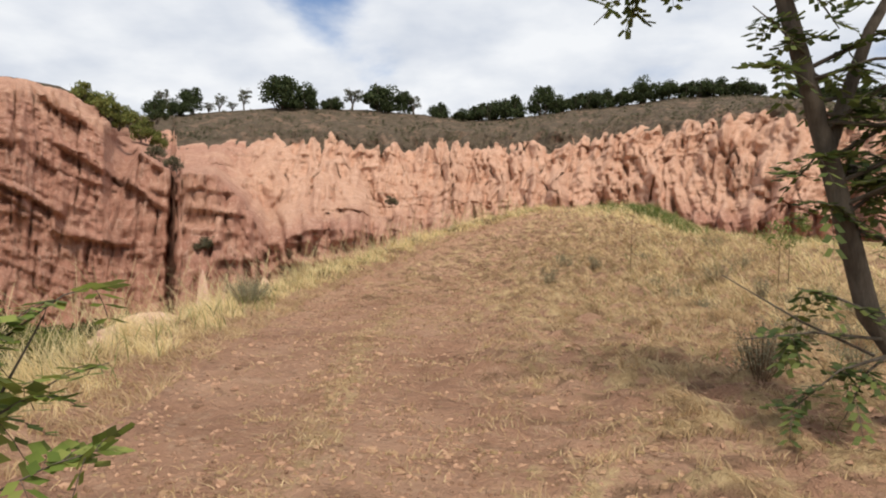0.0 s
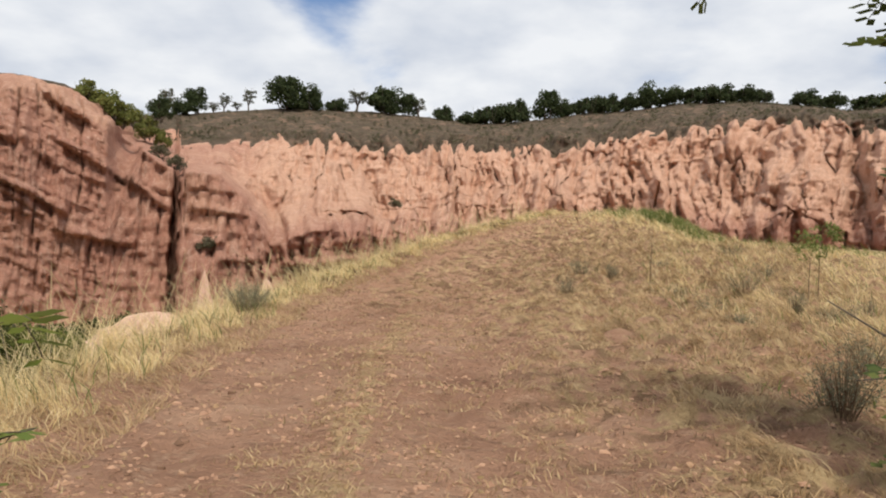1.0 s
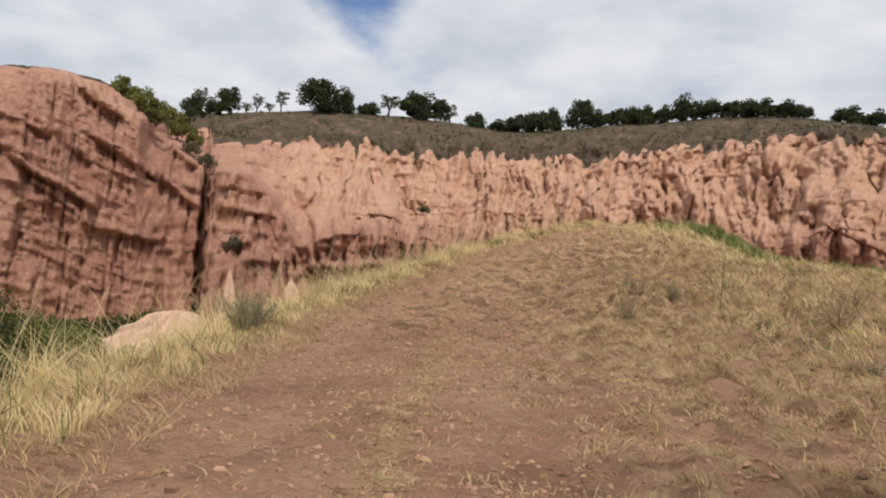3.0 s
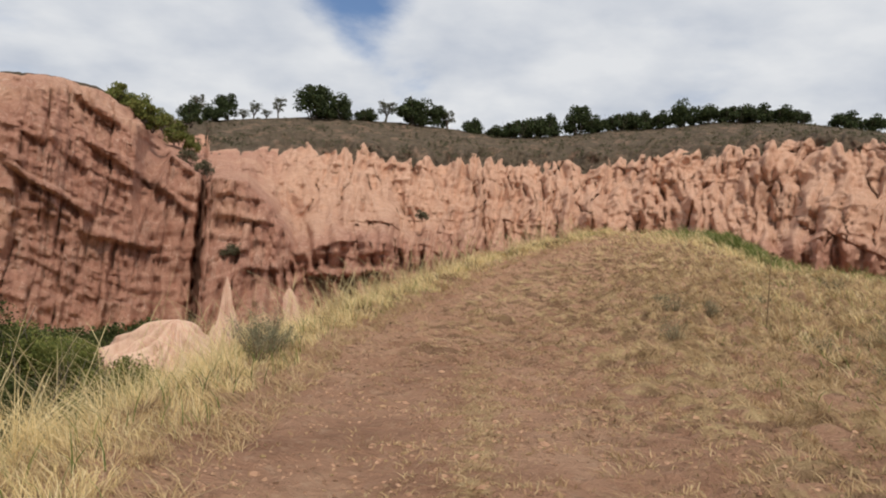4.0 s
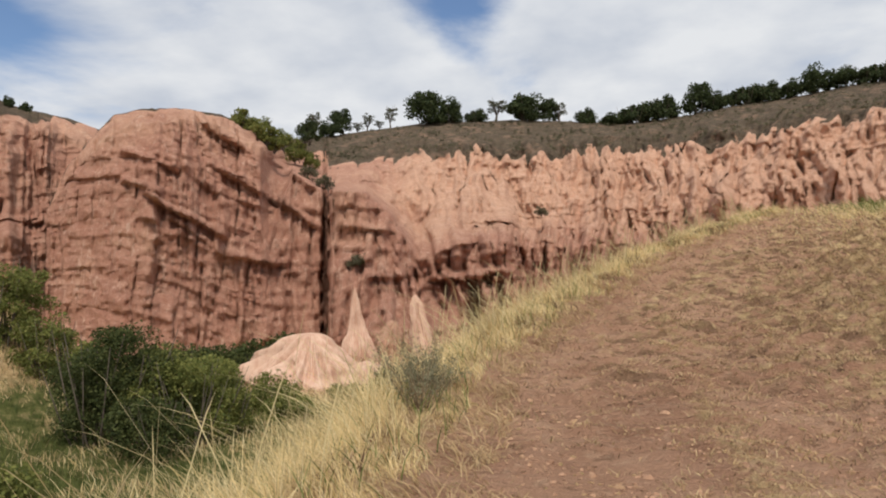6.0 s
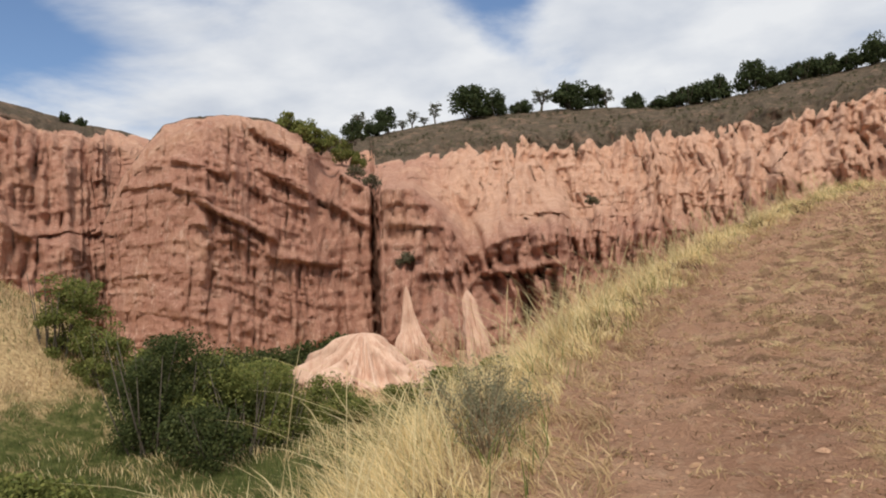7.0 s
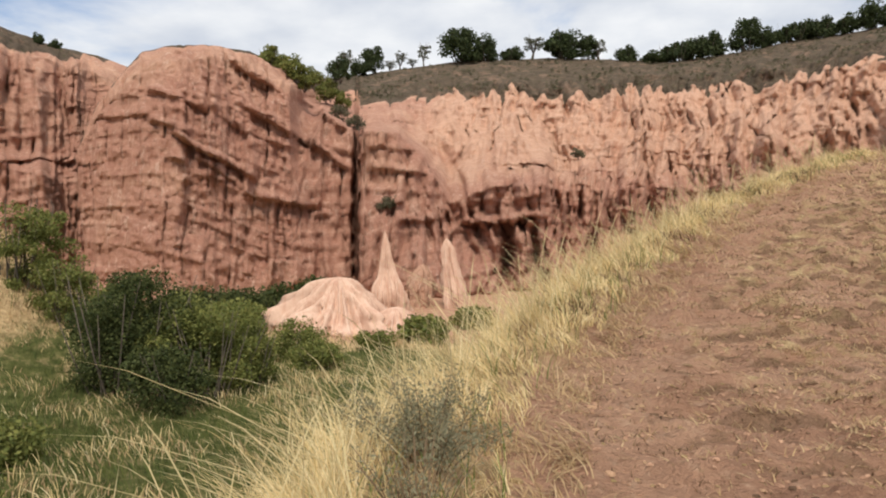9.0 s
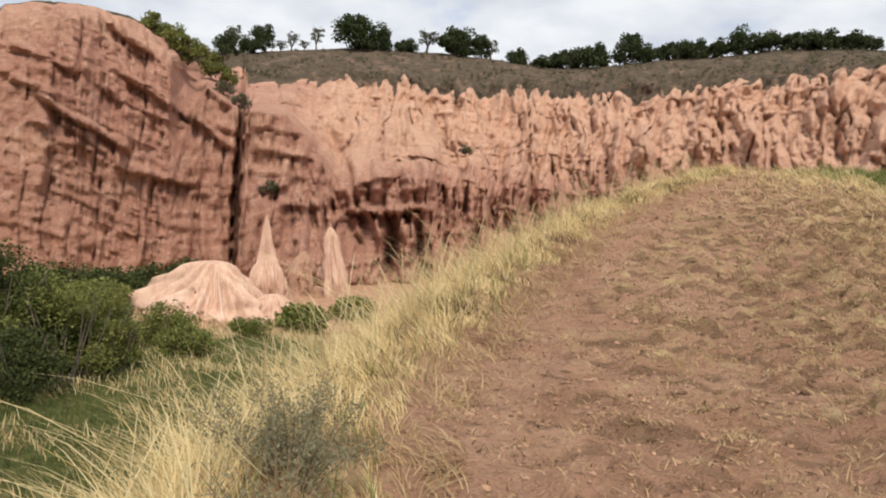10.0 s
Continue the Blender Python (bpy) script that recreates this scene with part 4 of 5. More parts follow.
r = np.random.default_rng(5)
x, y = scatter(r, 90000, 1.0, 35, -2.7, 0.55, 1.5, 0.7)
blades("matted_straw", x, y, 0.20, 0.005 + 0.0003 * y, 1.9, LITTER, "matted fallen straw along the ridge edge", 31, heading=clump_heading(x, y, 0.35))
x, y = scatter(r, 100000, 1.0, 35, -2.7, 0.10, 1.5, 0.55)
d = ridge_edge(y) - x
blades("dry_grass", x, y, (0.14 + 0.40 * smooth(0.0, 1.0, d)) * (0.8 + 1.1 * np.clip(fbm(x / 0.8, y / 0.8, 2, 52) + 0.2, -0.3, 0.7)), 0.0034 + 0.0003 * y, 0.85, STRAW, "dense pale straw grass fringe along the ridge edge", 1, heading=clump_heading(x, y))
x, y = scatter(r, 2400, 2.5, 33, -2.4, -0.3, 1.4)
blades("grass_stalk", x, y, 0.75 + 0.35 * r.random(len(x)), 0.0035 + 0.0002 * y, 0.75, STALK, "tall pale seed stalks leaning over the ridge edge", 2, (-0.6, 0.0), 0.8, head=1.15)
x, y = scatter(r, 16000, 1.0, 34, -0.6, 0.45, 1.3, 0.5)
blades("short_grass", x, y, 0.12, 0.009, 1.7, LITTER, "flattened straw at the edge of the track", 3, heading=clump_heading(x, y, 0.3))
x, y = scatter(r, 3600, 6, 34, -1.6, 0.1, 0.9, 0.9)
blades("green_grass", x, y, 0.30, 0.010, 0.7, FRESH, "green blades among the straw fringe", 4)
x, y = scatter(r, 120000, 1.5, 34, 1.4, 13, 1.4, 0.35)
keep = r.random(len(x)) < 0.12 + 0.88 * smooth(2.4, 7.0, x - ridge_edge(y))
x, y = x[keep], y[keep]
tuft = 0.6 + 1.4 * np.clip(fbm(x / 0.6, y / 0.6, 2, 63) + 0.1, 0, 0.8)
blades("withered_grass", x, y, (0.05 + 0.09 * smooth(4.5, 8, x - ridge_edge(y))) * tuft, 0.008 + 0.0005 * y, 1.6, LITTER, "short withered straw grass beside the track", 5, heading=clump_heading(x, y, 0.4))
x, y = scatter(r, 7000, 2, 33, 5.0, 12, 1.3, 0.9)
blades("green_grass", x, y, 0.16, 0.011, 1.0, FRESH, "green tufts in the withered grass", 6)
# clumped tufts beside the track and on the rise
tx, ty = scatter(r, 5200, 2, 35, 1.2, 12.0, 1.05, 0.8)
k = r.integers(0, len(tx), 60000)
q = 0.5 + r.random(len(tx))
x, y = tx[k] + r.normal(0, 0.06, len(k)) * q[k], ty[k] + r.normal(0, 0.045, len(k)) * q[k]
far = smooth(2.5, 6.0, x - ridge_edge(y))
blades("straw_tuft", x, y, (0.05 + 0.07 * far) * q[k], 0.007 + 0.0004 * y, 1.1, LITTER, "withered straw tufts on the lumpy ground", 41)
# dense tussocks on the swells, dark dead blades as shade in the hollows between
x, y = scatter(r, 260000, 1.8, 30, 2.2, 12, 1.25)
q = hummock(x, y)
e = x - ridge_edge(y)
keep = (q > r.uniform(-0.05, 0.35, len(x))) & (r.random(len(x)) < smooth(2.0, 4.8, e))
xx, yy, qq = x[keep], y[keep], q[keep]
blades("tussock_straw", xx, yy, (0.08 + 0.22 * np.clip(qq, 0, 0.6)) * (0.75 + 0.8 * smooth(4.2, 7.5, e[keep])), 0.004 + 0.0004 * yy, 1.3, LITTER, "tussocks of withered straw on uneven ground", 46, heading=clump_heading(xx, yy, 0.4))
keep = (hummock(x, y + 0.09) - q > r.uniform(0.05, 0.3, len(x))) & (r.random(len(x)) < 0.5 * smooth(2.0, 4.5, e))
xx, yy = x[keep], y[keep]
blades("hollow_shade_blades", xx, yy, 0.07, 0.005 + 0.0004 * yy, 1.0, DEADROOT, "dark dead blades standing in for shade between the tussocks", 47)
x, y = scatter(r, 110000, 10, 35.5, 0.4, 11, 0.9)
q = terrace(x, y)
keep = (q > r.uniform(0.0, 0.3, len(x))) & (r.random(len(x)) < 0.75 * smooth(9, 17, y))
xx, yy = x[keep], y[keep]
blades("terrace_straw", xx, yy, 0.09, 0.006 + 0.0003 * yy, 1.5, LITTER, "flattened straw on the low steps of the rise", 48, heading=clump_heading(xx, yy, 0.4))
# dark dead blades on the step fronts, coloured to act as shade
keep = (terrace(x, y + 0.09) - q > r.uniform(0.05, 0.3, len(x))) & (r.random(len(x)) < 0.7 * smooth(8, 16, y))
xx, yy = x[keep], y[keep]
blades("terrace_shade_blades", xx, yy, 0.07, 0.006 + 0.0004 * yy, 1.1, DEADROOT, "dark dead blades standing in for shade below the low steps", 49)
# small tufts over the trodden track
tx, ty = scatter(r, 1500, 2, 35, 0.3, 9.0, 1.2)
k = r.integers(0, len(tx), 24000)
x, y = tx[k] + r.normal(0, 0.07, len(k)), ty[k] + r.normal(0, 0.05, len(k))
blades("track_tuft", x, y, 0.05 + 0.04 * r.random(len(x)), 0.008 + 0.0004 * y, 1.5, LITTER, "low withered tufts on the trodden track", 7)
x = 1.35 + r.normal(0, 0.15, 11000)
y = r.uniform(2.5, 19, 11000)
blades("straw_strip", x, y, 0.06, 0.009, 1.6, LITTER, "thin strip of straw between two wheel tracks", 8)
# greener growth on the crest
x, y = 11.8 + r.normal(0, 1.3, 4200), 34.2 + r.normal(0, 0.9, 4200)
blades("crest_grass", x, y, 0.25 + 0.5 * np.clip(fbm(x / 0.7, y / 0.7, 2, 71) + 0.3, 0, 1), 0.02, 0.8, FRESH, "tall green grass on the crest of the ridge", 9, heading=clump_heading(x, y))
x, y = 11.0 + r.normal(0, 2.0, 5000), 33.0 + r.normal(0, 1.6, 5000)
blades("crest_straw", x, y, 0.2 + 0.4 * np.clip(fbm(x / 0.7, y / 0.7, 2, 72) + 0.3, 0, 1), 0.018, 0.9, STRAW, "pale straw on the crest of the ridge", 10, heading=clump_heading(x, y))
x, y = 18.5 + r.normal(0, 2.2, 2600), 32 + r.normal(0, 2.0, 2600)
blades("shoulder_grass", x, y, 0.2 + 0.5 * np.clip(fbm(x / 0.9, y / 0.9, 2, 73) + 0.3, 0, 1), 0.025, 0.8, FRESH, "green grass on the shoulder of the ridge", 11, heading=clump_heading(x, y))
x, y = 15 + r.normal(0, 4, 6000), 29 + r.normal(0, 3.5, 6000)
blades("shoulder_straw", x, y, 0.3, 0.02, 0.9, STRAW, "pale straw on the shoulder of the ridge", 15, heading=clump_heading(x, y))
x, y = scatter(r, 7000, 4, 34, -9, -2.6, 1.1, 1.6)
blades("flank_grass", x, y, 0.5, 0.016, 0.6, STRAW, "straw grass on the steep flank", 12)
# grassy hill across the valley
a, q = r.uniform(0, 2 * np.pi, 22000), 20 * np.sqrt(r.random(22000))
x, y = 72 * math.sin(radians(-53.5)) + q * np.cos(a), 6.5 + 72 * math.cos(radians(-53.5)) + q * np.sin(a)
blades("hill_grass", x, y, 0.5, 0.05, 0.9, LITTER, "dry straw grass covering the small hill", 13)
x, y = -30 + r.normal(0, 8, 16000), 33 + r.normal(0, 7, 16000)
keep = (ridge_edge(y) - x) > 12
blades("valley_grass", x[keep], y[keep], 0.45, 0.04, 0.6, WEED, "green grass on the valley floor", 14)


g = np.random.default_rng(93)
for name, n, tall, wide, cover, label in (("valley_weeds", 26000, 0.75, 0.045, WEED, "rank green weeds on the valley floor"), ("valley_straw", 15000, 0.7, 0.04, STRAW, "dry straw patches on the valley floor"), ("valley_stubble", 16000, 0.5, 0.05, LITTER, "withered stubble on the valley floor")):
    a, q = np.radians(g.uniform(-62, -10, n)), 20 + 75 * g.random(n) ** 0.8
    x, y = q * np.sin(a), 6.5 + q * np.cos(a)
    patch = fbm(x / 6, y / 6, 3, 58) * (1 if cover is WEED else -1)
    keep = (patch > g.normal(0.0, 0.12, n)) & ((ridge_edge(y) - x) > 6)
    blades(name, x[keep], y[keep], tall, wide, 0.7, cover, label, 94, heading=clump_heading(x[keep], y[keep], 2.0))


def herb(x, y, height, width, seed, label, n=900):
    r = np.random.default_rng(seed)
    root = new("grey_herb")
    paths, pts = [], []
    for i in range(30):
        a, q = r.uniform(0, 2 * math.pi), width * 0.6 * r.uniform(0.05, 1) ** 0.7
        top = height * r.uniform(0.6, 1.25) * (1 - 0.4 * q / width)
        foot = Vector((0.25 * q * math.cos(a), 0.25 * q * math.sin(a), -0.03))
        tip = Vector((q * math.cos(a), q * math.sin(a), top))
        mid = foot.lerp(tip, 0.5) + Vector((0, 0, 0.10 * height))
        paths.append([(foot, 0.004), (mid, 0.003), (tip, 0.0015)])
        for j in range(n // 30):
            t = r.uniform(0.25, 1.0)
            p = foot.lerp(mid, t * 2) if t < 0.5 else mid.lerp(tip, t * 2 - 1)
            pts.append(np.array(p) + r.normal(0, 0.022 + 0.012 * width, 3))
    v, f = tube_mesh(paths, 5)
    tagged(mesh_object("stem", v, f, TWIG, root), kind="stuff")
    v, f = leaf_quads(np.array(pts), 0.014, r, 0.3)
    mesh_object("leaves", v, f, GREYLEAF, root, shade=False)
    root.location = (x, y, float(land(x, y)))
    return tagged(root, label, "herb", "herbs along the ridge")


herb(-1.42, 13.2, 0.50, 0.95, 1, "grey-green bushy herb at the track edge", 6000)
herb(-1.25, 12.4, 0.40, 0.6, 2, "low grey-green herb beside the larger one", 900)
for i, (hx, hy, hh, hw) in enumerate(((7.4, 9.2, 0.34, 0.6), (8.6, 12.5, 0.4, 0.7), (6.4, 7.6, 0.25, 0.5), (7.9, 15.5, 0.45, 0.8), (9.6, 18.5, 0.5, 0.9), (6.0, 10.9, 0.22, 0.4), (5.7, 6.4, 0.25, 0.5), (10.5, 23, 0.5, 1.0), (-1.9, 8.0, 0.35, 0.5))):
    herb(hx, hy, hh, hw, 10 + i, "low grey-green herb among withered grass", 1100)


g = np.random.default_rng(64)
for i in range(16):
    hy = 4.5 + 17 * g.random() ** 1.3
    herb(float(ridge_edge(hy)) + g.uniform(5.2, 9.5), hy, g.uniform(0.2, 0.42), g.uniform(0.35, 0.75), 40 + i, "low grey-green herb among withered grass", 1000)


def dry_stalk(x, y, height, seed, green=0):
    r = np.random.default_rng(seed)
    root = new("dry_stalk")
    paths = [[((0, 0, -0.05), 0.012), ((0.03, 0, height * 0.5), 0.009), ((0.06, 0.02, height), 0.004)]]
    for i in range(7):
        z = height * r.uniform(0.35, 0.95)
        a = r.uniform(0, 6.28)
        paths.append([((0.04, 0, z), 0.005), ((0.04 + 0.16 * math.cos(a), 0.16 * math.sin(a), z + 0.16), 0.002)])
    v, f = tube_mesh(paths, 5)
    mesh_object("stem", v, f, TWIG, root)
    root.location = (x, y, float(land(x, y)))
    if green:
        pts = crown_points(r, green, (0.45, 0.45, 0.22), 18, 0.14, 0.9) + np.array([0.05, 0, height])
        v, f = leaf_quads(pts, 0.05, r, 0.3)
        mesh_object("leaves", v, f, FRESH, root, shade=False)
        return tagged(root, "slender weed with a green leafy top in the grass", "weed", "dry stalks")
    return tagged(root, "thin dry brown weed stalk standing in the grass", "weed", "dry stalks")


dry_stalk(6.4, 17.0, 1.45, 1)
dry_stalk(9.6, 16.0, 1.45, 2, 420)
dry_stalk(9.2, 15.6, 1.1, 3, 200)


# ---- the near tree and the sapling at the start ----
def compound_leaf(r, base, heading, length, pairs, leaflet):
    """A feather-like leaf: stalk points and leaflet quads."""
    out = []
    side = heading.cross(Vector((0, 0, 1)))
    side = side.normalized() if side.length > 1e-3 else Vector((1, 0, 0))
    stem = []
    for i in range(pairs + 1):
        t = i / pairs
        p = base + heading * length * t + Vector((0, 0, -0.35 * length * t * t))
        stem.append(p)
        for s in (-1, 1):
            ax = (side * s + heading * 0.5 + Vector((0, 0, r.uniform(-0.4, 0.1)))).normalized() * leaflet * r.uniform(0.8, 1.2)
            w = heading * leaflet * 0.36
            out.append((p, p + ax * 0.5 + w, p + ax, p + ax * 0.5 - w))
    return stem, out


def leafy(name, label, category, trunk_paths, twigs, seed, foliage, per, leaf_len, pairs, leaflet):
    r = np.random.default_rng(seed)
    root = new(name)
    root.location = trunk_paths[0][0][0]
    o = Vector(trunk_paths[0][0][0])
    v, f = tube_mesh([[(Vector(p) - o, q) for p, q in path] for path in trunk_paths], 12)
    mesh_object("trunk", v, f, BARK, root)
    for twig in twigs:
        quads, stems = [], [[(Vector(p) - o, q) for p, q in twig]]
        for i in range(per):
            t = r.uniform(0.15, 1.0)
            k = min(int(t * (len(twig) - 1)), len(twig) - 2)
            p = Vector(twig[k][0]).lerp(Vector(twig[k + 1][0]), t * (len(twig) - 1) - k) - o
            h = Vector((r.normal(), r.normal(), r.normal() * 0.5 - 0.2)).normalized()
            st, q = compound_leaf(r, p, h, leaf_len * r.uniform(0.7, 1.2), pairs, leaflet)
            quads += q
            stems.append([(s, 0.0018) for s in st])
        v, f = tube_mesh(stems, 5)
        branch = tagged(mesh_object("branch", v, f, BARK, root), kind="stuff")
        v = np.array([tuple(c) for q in quads for c in q])
        i = np.arange(len(quads))[:, None] * 4 + np.arange(4)[None, :]
        tagged(mesh_object("leaf_spray", v, i, foliage, branch, shade=False), kind="stuff")
    return tagged(root, label, category)


g = float(land(5.05, 4.5))
trunk = [[((5.08, 4.5, g - 0.2), 0.095), ((4.98, 4.5, g + 0.4), 0.078), ((4.72, 4.5, 1.75), 0.068), ((4.52, 4.52, 2.6), 0.062), ((4.28, 4.5, 3.45), 0.054), ((4.0, 4.5, 4.4), 0.038), ((3.9, 4.5, 5.2), 0.02)],
         [((4.48, 4.52, 2.7), 0.05), ((4.8, 4.6, 3.5), 0.035), ((5.3, 4.7, 4.3), 0.015)],
         [((4.74, 4.48, 1.5), 0.010), ((4.29, 4.44, 1.70), 0.007), ((3.81, 4.40, 1.97), 0.003)]]
twigs = []
r = np.random.default_rng(77)
for i in range(30):
    t = r.uniform(0.15, 1)
    z = 1.9 + 2.4 * t
    x0 = float(np.interp(z, (0.6, 1.75, 2.6, 3.45, 4.4), (5.05, 4.72, 4.52, 4.28, 4.0)))
    a = r.uniform(-0.9, 0.7)
    ln = r.uniform(0.45, 1.0)
    if math.cos(a) * ln < 0.2:
        ln *= 0.6
    end = (x0 + math.cos(a) * ln, 4.5 + math.sin(a * 2) * 0.6, z + r.uniform(-0.35, 0.35))
    twigs.append([((x0, 4.5, z), 0.016), (((x0 + end[0]) / 2, (4.5 + end[1]) / 2, (z + end[2]) / 2 + 0.06), 0.010), (end, 0.004)])
for z, dx, dz in ((1.6, -0.85, 0.0), (1.5, -0.6, -0.3), (1.5, -0.3, -0.35), (1.75, -0.5, 0.15), (2.3, -0.25, 0.1), (2.7, -0.25, -0.15), (3.1, -0.3, 0.1), (3.3, -0.35, 0.25)):
    x0 = float(np.interp(z, (0.6, 1.75, 2.6, 3.45), (5.05, 4.72, 4.52, 4.28)))
    twigs.append([((x0, 4.45, z), 0.012), ((x0 + dx * 0.5, 4.4, z + dz * 0.4 + 0.04), 0.007), ((x0 + dx, 4.35, z + dz), 0.003)])
for x1, y1, z1 in ((3.15, 4.9, 3.62), (3.35, 4.9, 3.72), (3.0, 4.9, 3.8), (3.6, 4.9, 3.8)):
    twigs.append([((4.1, 4.5, 4.1), 0.012), ((3.7, 4.8, 4.15), 0.008), ((x1, y1, z1), 0.003)])
leafy("locust_tree", "leaning grey-brown tree with dark feathery leaves beside the track", "tree", trunk, twigs, 3, LOCUST, 9, 0.19, 4, 0.080)

g = float(land(0.45, 2.7))
stem = [[((0.45, 2.7, g - 0.1), 0.012), ((0.50, 2.72, g + 0.35), 0.010), ((0.60, 2.75, g + 0.7), 0.006), ((0.72, 2.8, g + 0.98), 0.003)]]
tw = [[((0.5 + 0.02 * i, 2.72, g + 0.3 + 0.1 * i), 0.006), ((0.58 + 0.22 * math.cos(i * 2.2), 2.74 + 0.2 * math.sin(i * 2.2), g + 0.45 + 0.1 * i), 0.003), ((0.62 + 0.34 * math.cos(i * 2.2), 2.75 + 0.3 * math.sin(i * 2.2), g + 0.5 + 0.1 * i), 0.002)] for i in range(7)]
leafy("sapling", "young green sapling with oval leaflets beside the track", "sapling", stem, tw, 4, SAPLEAF, 8, 0.17, 3, 0.085)


def earth_clods(name, label, x, y, size, seed, material, flat=0.6):
    """Rough lumps of trodden earth and dead roots, joined in one mesh."""
    r = np.random.default_rng(seed)
    n = len(x)
    ring = np.linspace(0, 2 * np.pi, 6, endpoint=False)
    unit = np.array([(0, 0, 1)] + [(0.62 * math.cos(g + 0.4), 0.62 * math.sin(g + 0.4), 0.72) for g in ring] + [(math.cos(g), math.sin(g), -0.15) for g in ring])
    f = [(0, 1 + k, 1 + (k + 1) % 6) for k in range(6)]
    for k in range(6):
        q = (k + 1) % 6
        f += [(1 + k, 7 + k, 7 + q), (1 + k, 7 + q, 1 + q)]
    shape = unit[None] * r.uniform(0.55, 1.35, (n, 13, 3)) * size[:, None, None] * np.array([1.5, 0.9, flat])
    a = r.normal(0, 0.5, n)
    rot = np.stack([shape[..., 0] * np.cos(a)[:, None] - shape[..., 1] * np.sin(a)[:, None], shape[..., 0] * np.sin(a)[:, None] + shape[..., 1] * np.cos(a)[:, None], shape[..., 2]], -1)
    v = rot + np.stack([x, y, land(x, y)], 1)[:, None]
    faces = (np.array(f)[None] + np.arange(n)[:, None, None] * 13).reshape(-1, 3)
    tagged(mesh_object(name, v.reshape(-1, 3), faces, material, shade=False), label, "clods", kind="stuff")


def clod_material():
    m = Nodes("trodden_earth_clods", 0.97, 0.08)
    geo = m.n.new("ShaderNodeNewGeometry")
    c = m.ramp(geo.outputs["Random Per Island"], (0.0, (0.16, 0.095, 0.062)), (0.35, (0.30, 0.175, 0.115)), (0.7, (0.44, 0.27, 0.18)), (1.0, (0.24, 0.17, 0.085)))
    m.bump(m.noise(60, 5, 0.7), 0.8, 0.01)
    return m.done(c)


CLOD = clod_material()
r = np.random.default_rng(23)
x, y = scatter(r, 42000, 2, 24, 0.1, 8.5, 1.3, 0.9)
earth_clods("earth_clods", "small red-brown earth crumbs strewn over the track", x, y, r.uniform(0.006, 0.018, len(x)) * (1 + 0.9 * (r.random(len(x)) > 0.96)), 21, CLOD, 0.8)


def dead_tufts(name, label, n, per, ymin, ymax, emin, emax, bias, wide, seed, height):
    r = np.random.default_rng(seed)
    tx, ty = scatter(r, n, ymin, ymax, emin, emax, bias, 0.9)
    q = r.uniform(0.4, 1.3, len(tx)) * (0.55 + 0.03 * ty)
    k = np.repeat(np.arange(len(tx)), per)
    x, y = tx[k] + r.normal(0, wide, len(k)) * q[k], ty[k] + r.normal(0, wide * 0.33, len(k)) * q[k]
    blades(name, x, y, height * q[k], 0.008 + 0.0005 * y, 1.3, DEADROOT, label, seed)


def rootmat_material():
    m = Nodes("dark_root_mat", 0.97, 0.08)
    geo = m.n.new("ShaderNodeNewGeometry")
    c = m.ramp(geo.outputs["Random Per Island"], (0.0, (0.12, 0.072, 0.046)), (0.5, (0.20, 0.120, 0.075)), (1.0, (0.27, 0.18, 0.105)))
    m.bump(m.noise(70, 5, 0.75), 1.0, 0.02)
    return m.done(c)


ROOTMAT = rootmat_material()
x, y = scatter(r, 3500, 13, 35.5, 0.6, 11, 0.85, 0.8)
earth_clods("root_mats", "dark mats of dead roots on the lumpy rise", x, y, r.uniform(0.015, 0.05, len(x)) * (0.3 + 0.028 * y), 25, ROOTMAT, 0.4)
dead_tufts("fringe_tuft", "brown dead weeds in the straw fringe", 260, 40, 3, 30, -2.0, -0.1, 1.2, 0.14, 303, 0.22)
x, y = scatter(r, 22000, 7, 33, 7.0, 14, 1.0, 1.2)
blades("tall_straw", x, y, 0.16 + 0.38 * np.clip(fbm(x / 1.1, y / 1.1, 2, 75) + 0.25, 0, 0.9), 0.007 + 0.0004 * y, 0.9, STRAW, "knee-high pale straw on the far side of the ridge", 44, heading=clump_heading(x, y))
x, y = scatter(r, 7000, 7, 33, 7.0, 14, 1.0, 0.9)
blades("green_grass", x, y, 0.25, 0.008 + 0.0004 * y, 0.8, FRESH, "green blades in the knee-high straw", 45, heading=clump_heading(x, y))
dead_tufts("dead_tuft", "dark brown dead tufts on the trodden track", 1700, 26, 3, 20, 0.3, 9, 1.2, 0.10, 301, 0.035)
dead_tufts("rise_tuft", "dark brown dead tufts on the lumpy rise", 2300, 26, 11, 35.5, 0.4, 11, 0.85, 0.13, 302, 0.055)


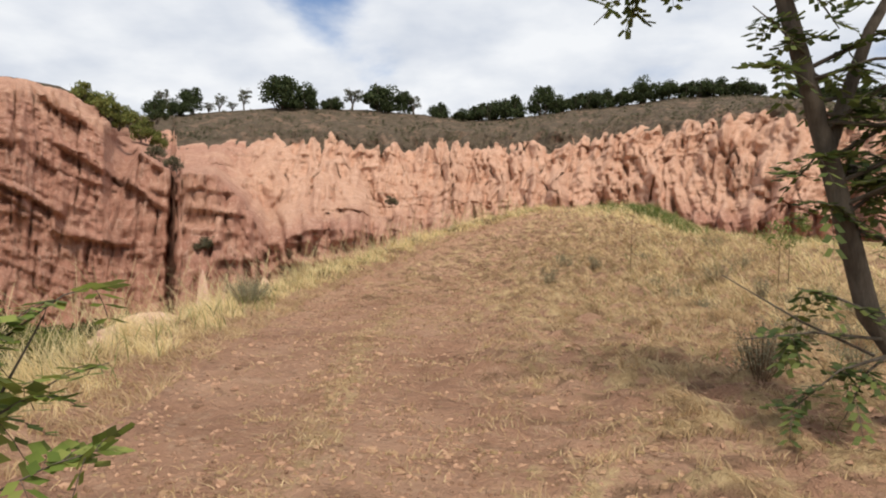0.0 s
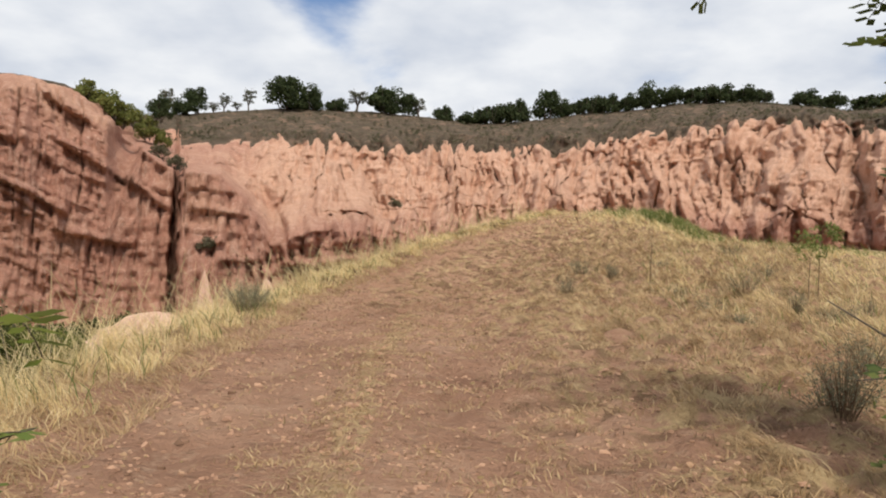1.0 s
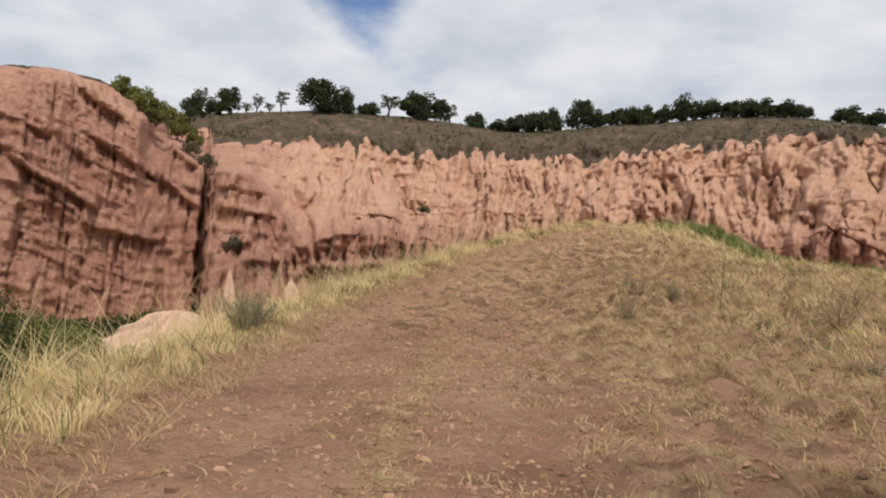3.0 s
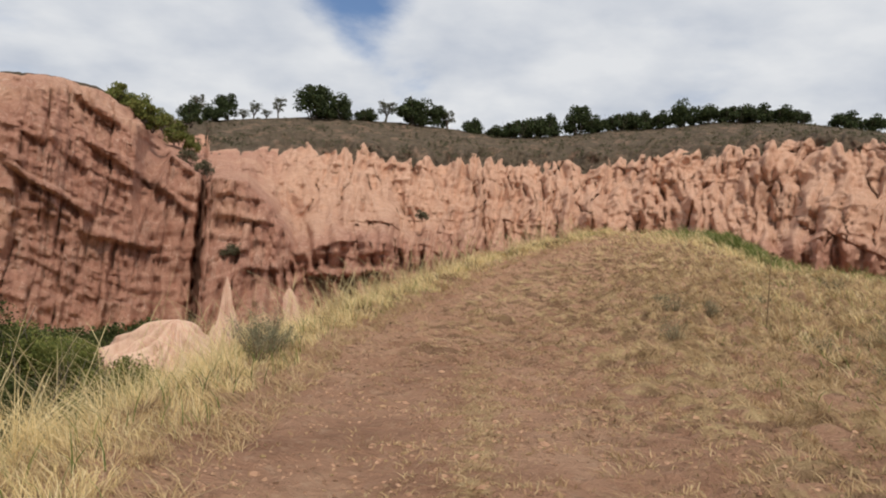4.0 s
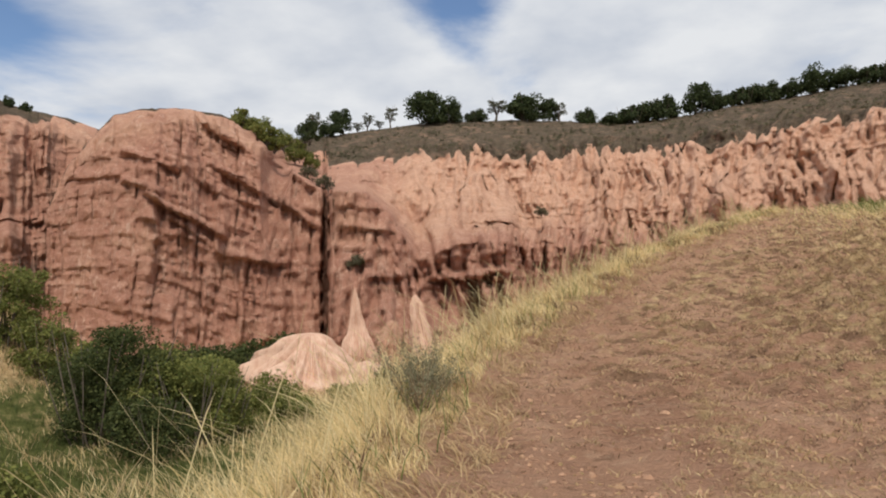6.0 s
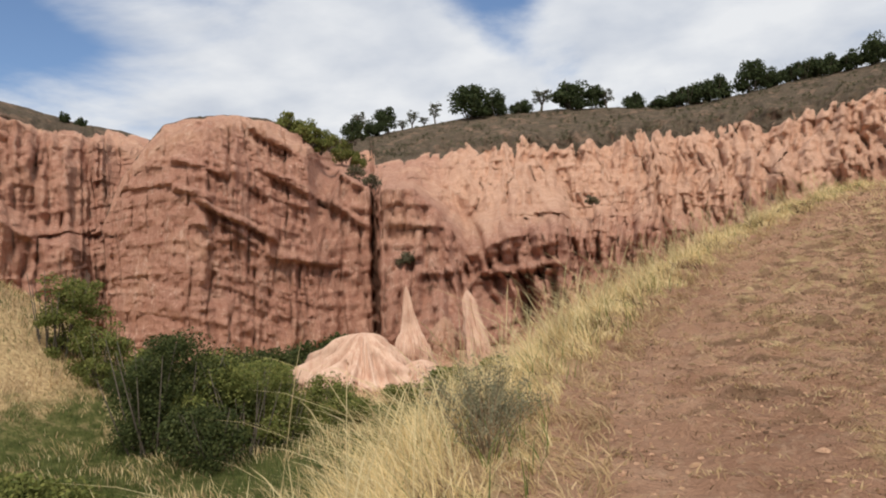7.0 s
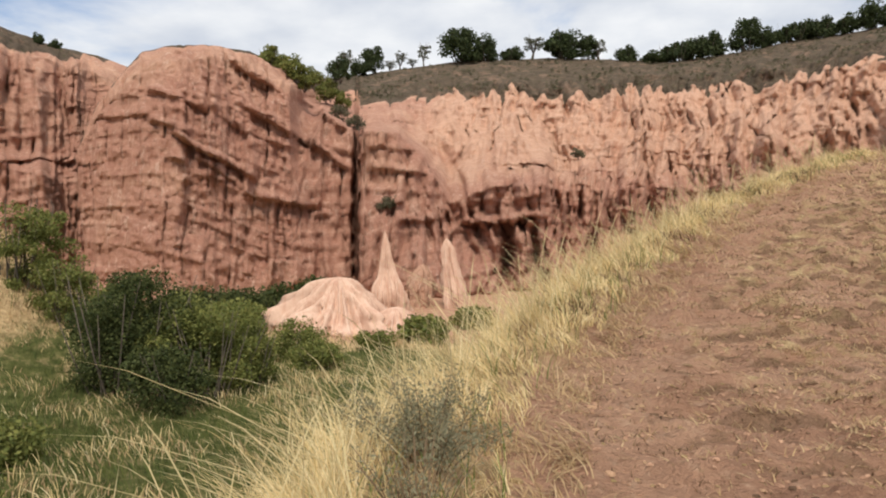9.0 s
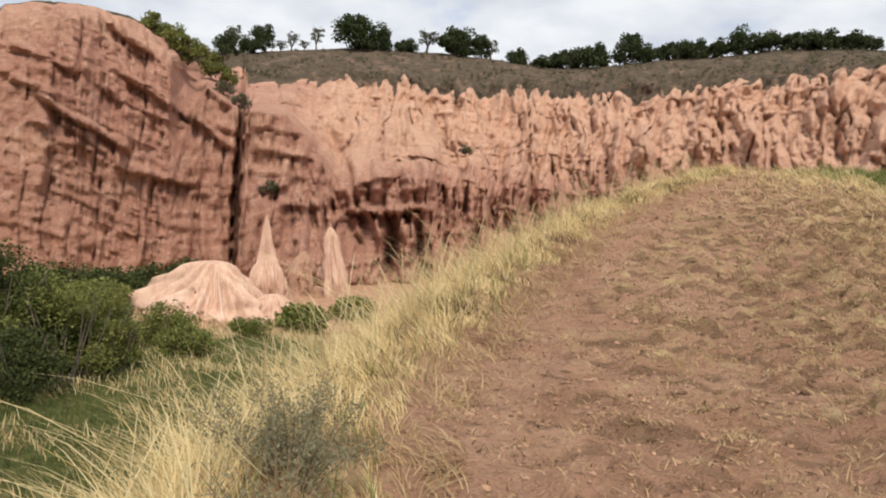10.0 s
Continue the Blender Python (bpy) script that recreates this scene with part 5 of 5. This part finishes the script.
def slope_scrub(n, seed):
    """Low scrub dotted over the grey slope above the rim, in one mesh."""
    r = np.random.default_rng(seed)
    right = STATIONS[19:38]
    az0 = r.uniform(-24, 34, n)
    t = r.random(n)
    col = lambda k: np.interp(az0, [q[0] for q in right], [q[k] for q in right])
    rr0 = col(1) + col(3)
    z0, z1 = rr0 * np.tan(np.radians(col(4))), col(5) * np.tan(np.radians(col(6)))
    rr, z = rr0 + (col(5) - rr0) * t, z0 + (z1 - z0) * t
    keep = fbm(az0 / 2.2, t * 3, 3, 81) > r.normal(-0.05, 0.15, n)
    c = np.stack([rr * np.sin(np.radians(az0)) + EYE.x, rr * np.cos(np.radians(az0)) + EYE.y, z + EYE.z + 0.2], 1)[keep]
    size = r.uniform(0.25, 0.8, len(c))
    k = np.repeat(np.arange(len(c)), 16)
    pts = c[k] + r.normal(size=(len(k), 3)) * size[k][:, None] * np.array([0.6, 0.6, 0.35])
    v, f = leaf_quads(pts, 0.30, r)
    tagged(mesh_object("slope_scrub", v, f, SCRUBLEAF, shade=False), "low grey-green scrub dotted over the slope above the rim", "scrub", kind="stuff")


SCRUBLEAF = blade_material("grey_scrub_foliage", (0.110, 0.108, 0.066), (0.160, 0.142, 0.092), (0.085, 0.092, 0.048), (0.19, 0.15, 0.10))
slope_scrub(1700, 91)
# shrubs on ledges: bearing, range, elevation, height, width
for i, (bearing, rng_m, el, h, w) in enumerate(((-18.7, 136, 1.5, 2.2, 5.0), (-12.2, 165, 3.2, 2.5, 4.0), (-13.6, 160, 2.3, 2.5, 3.0), (7.3, 194, 4.0, 4.0, 5.5), (-4.2, 182, 5.3, 2.5, 4.0), (-21.4, 158, 7.3, 4.5, 6.0), (-22.7, 168, 8.0, 4.5, 6.5), (-43.6, 160, 2.6, 3.0, 6.0), (-49.5, 160, 4.6, 3.0, 7.0))):
    ob = make_tree("ledge_shrub", "grey-green shrub clinging to a cliff ledge", "bush", h, w, 200 + i, 900, 0.24, SCRUBLEAF, 0.0, 16, "shrubs on the ledges", 2)
    d = direction(bearing, 0)
    ob.location = EYE + d * rng_m + Vector((0, 0, rng_m * math.tan(radians(el)) - 0.6))
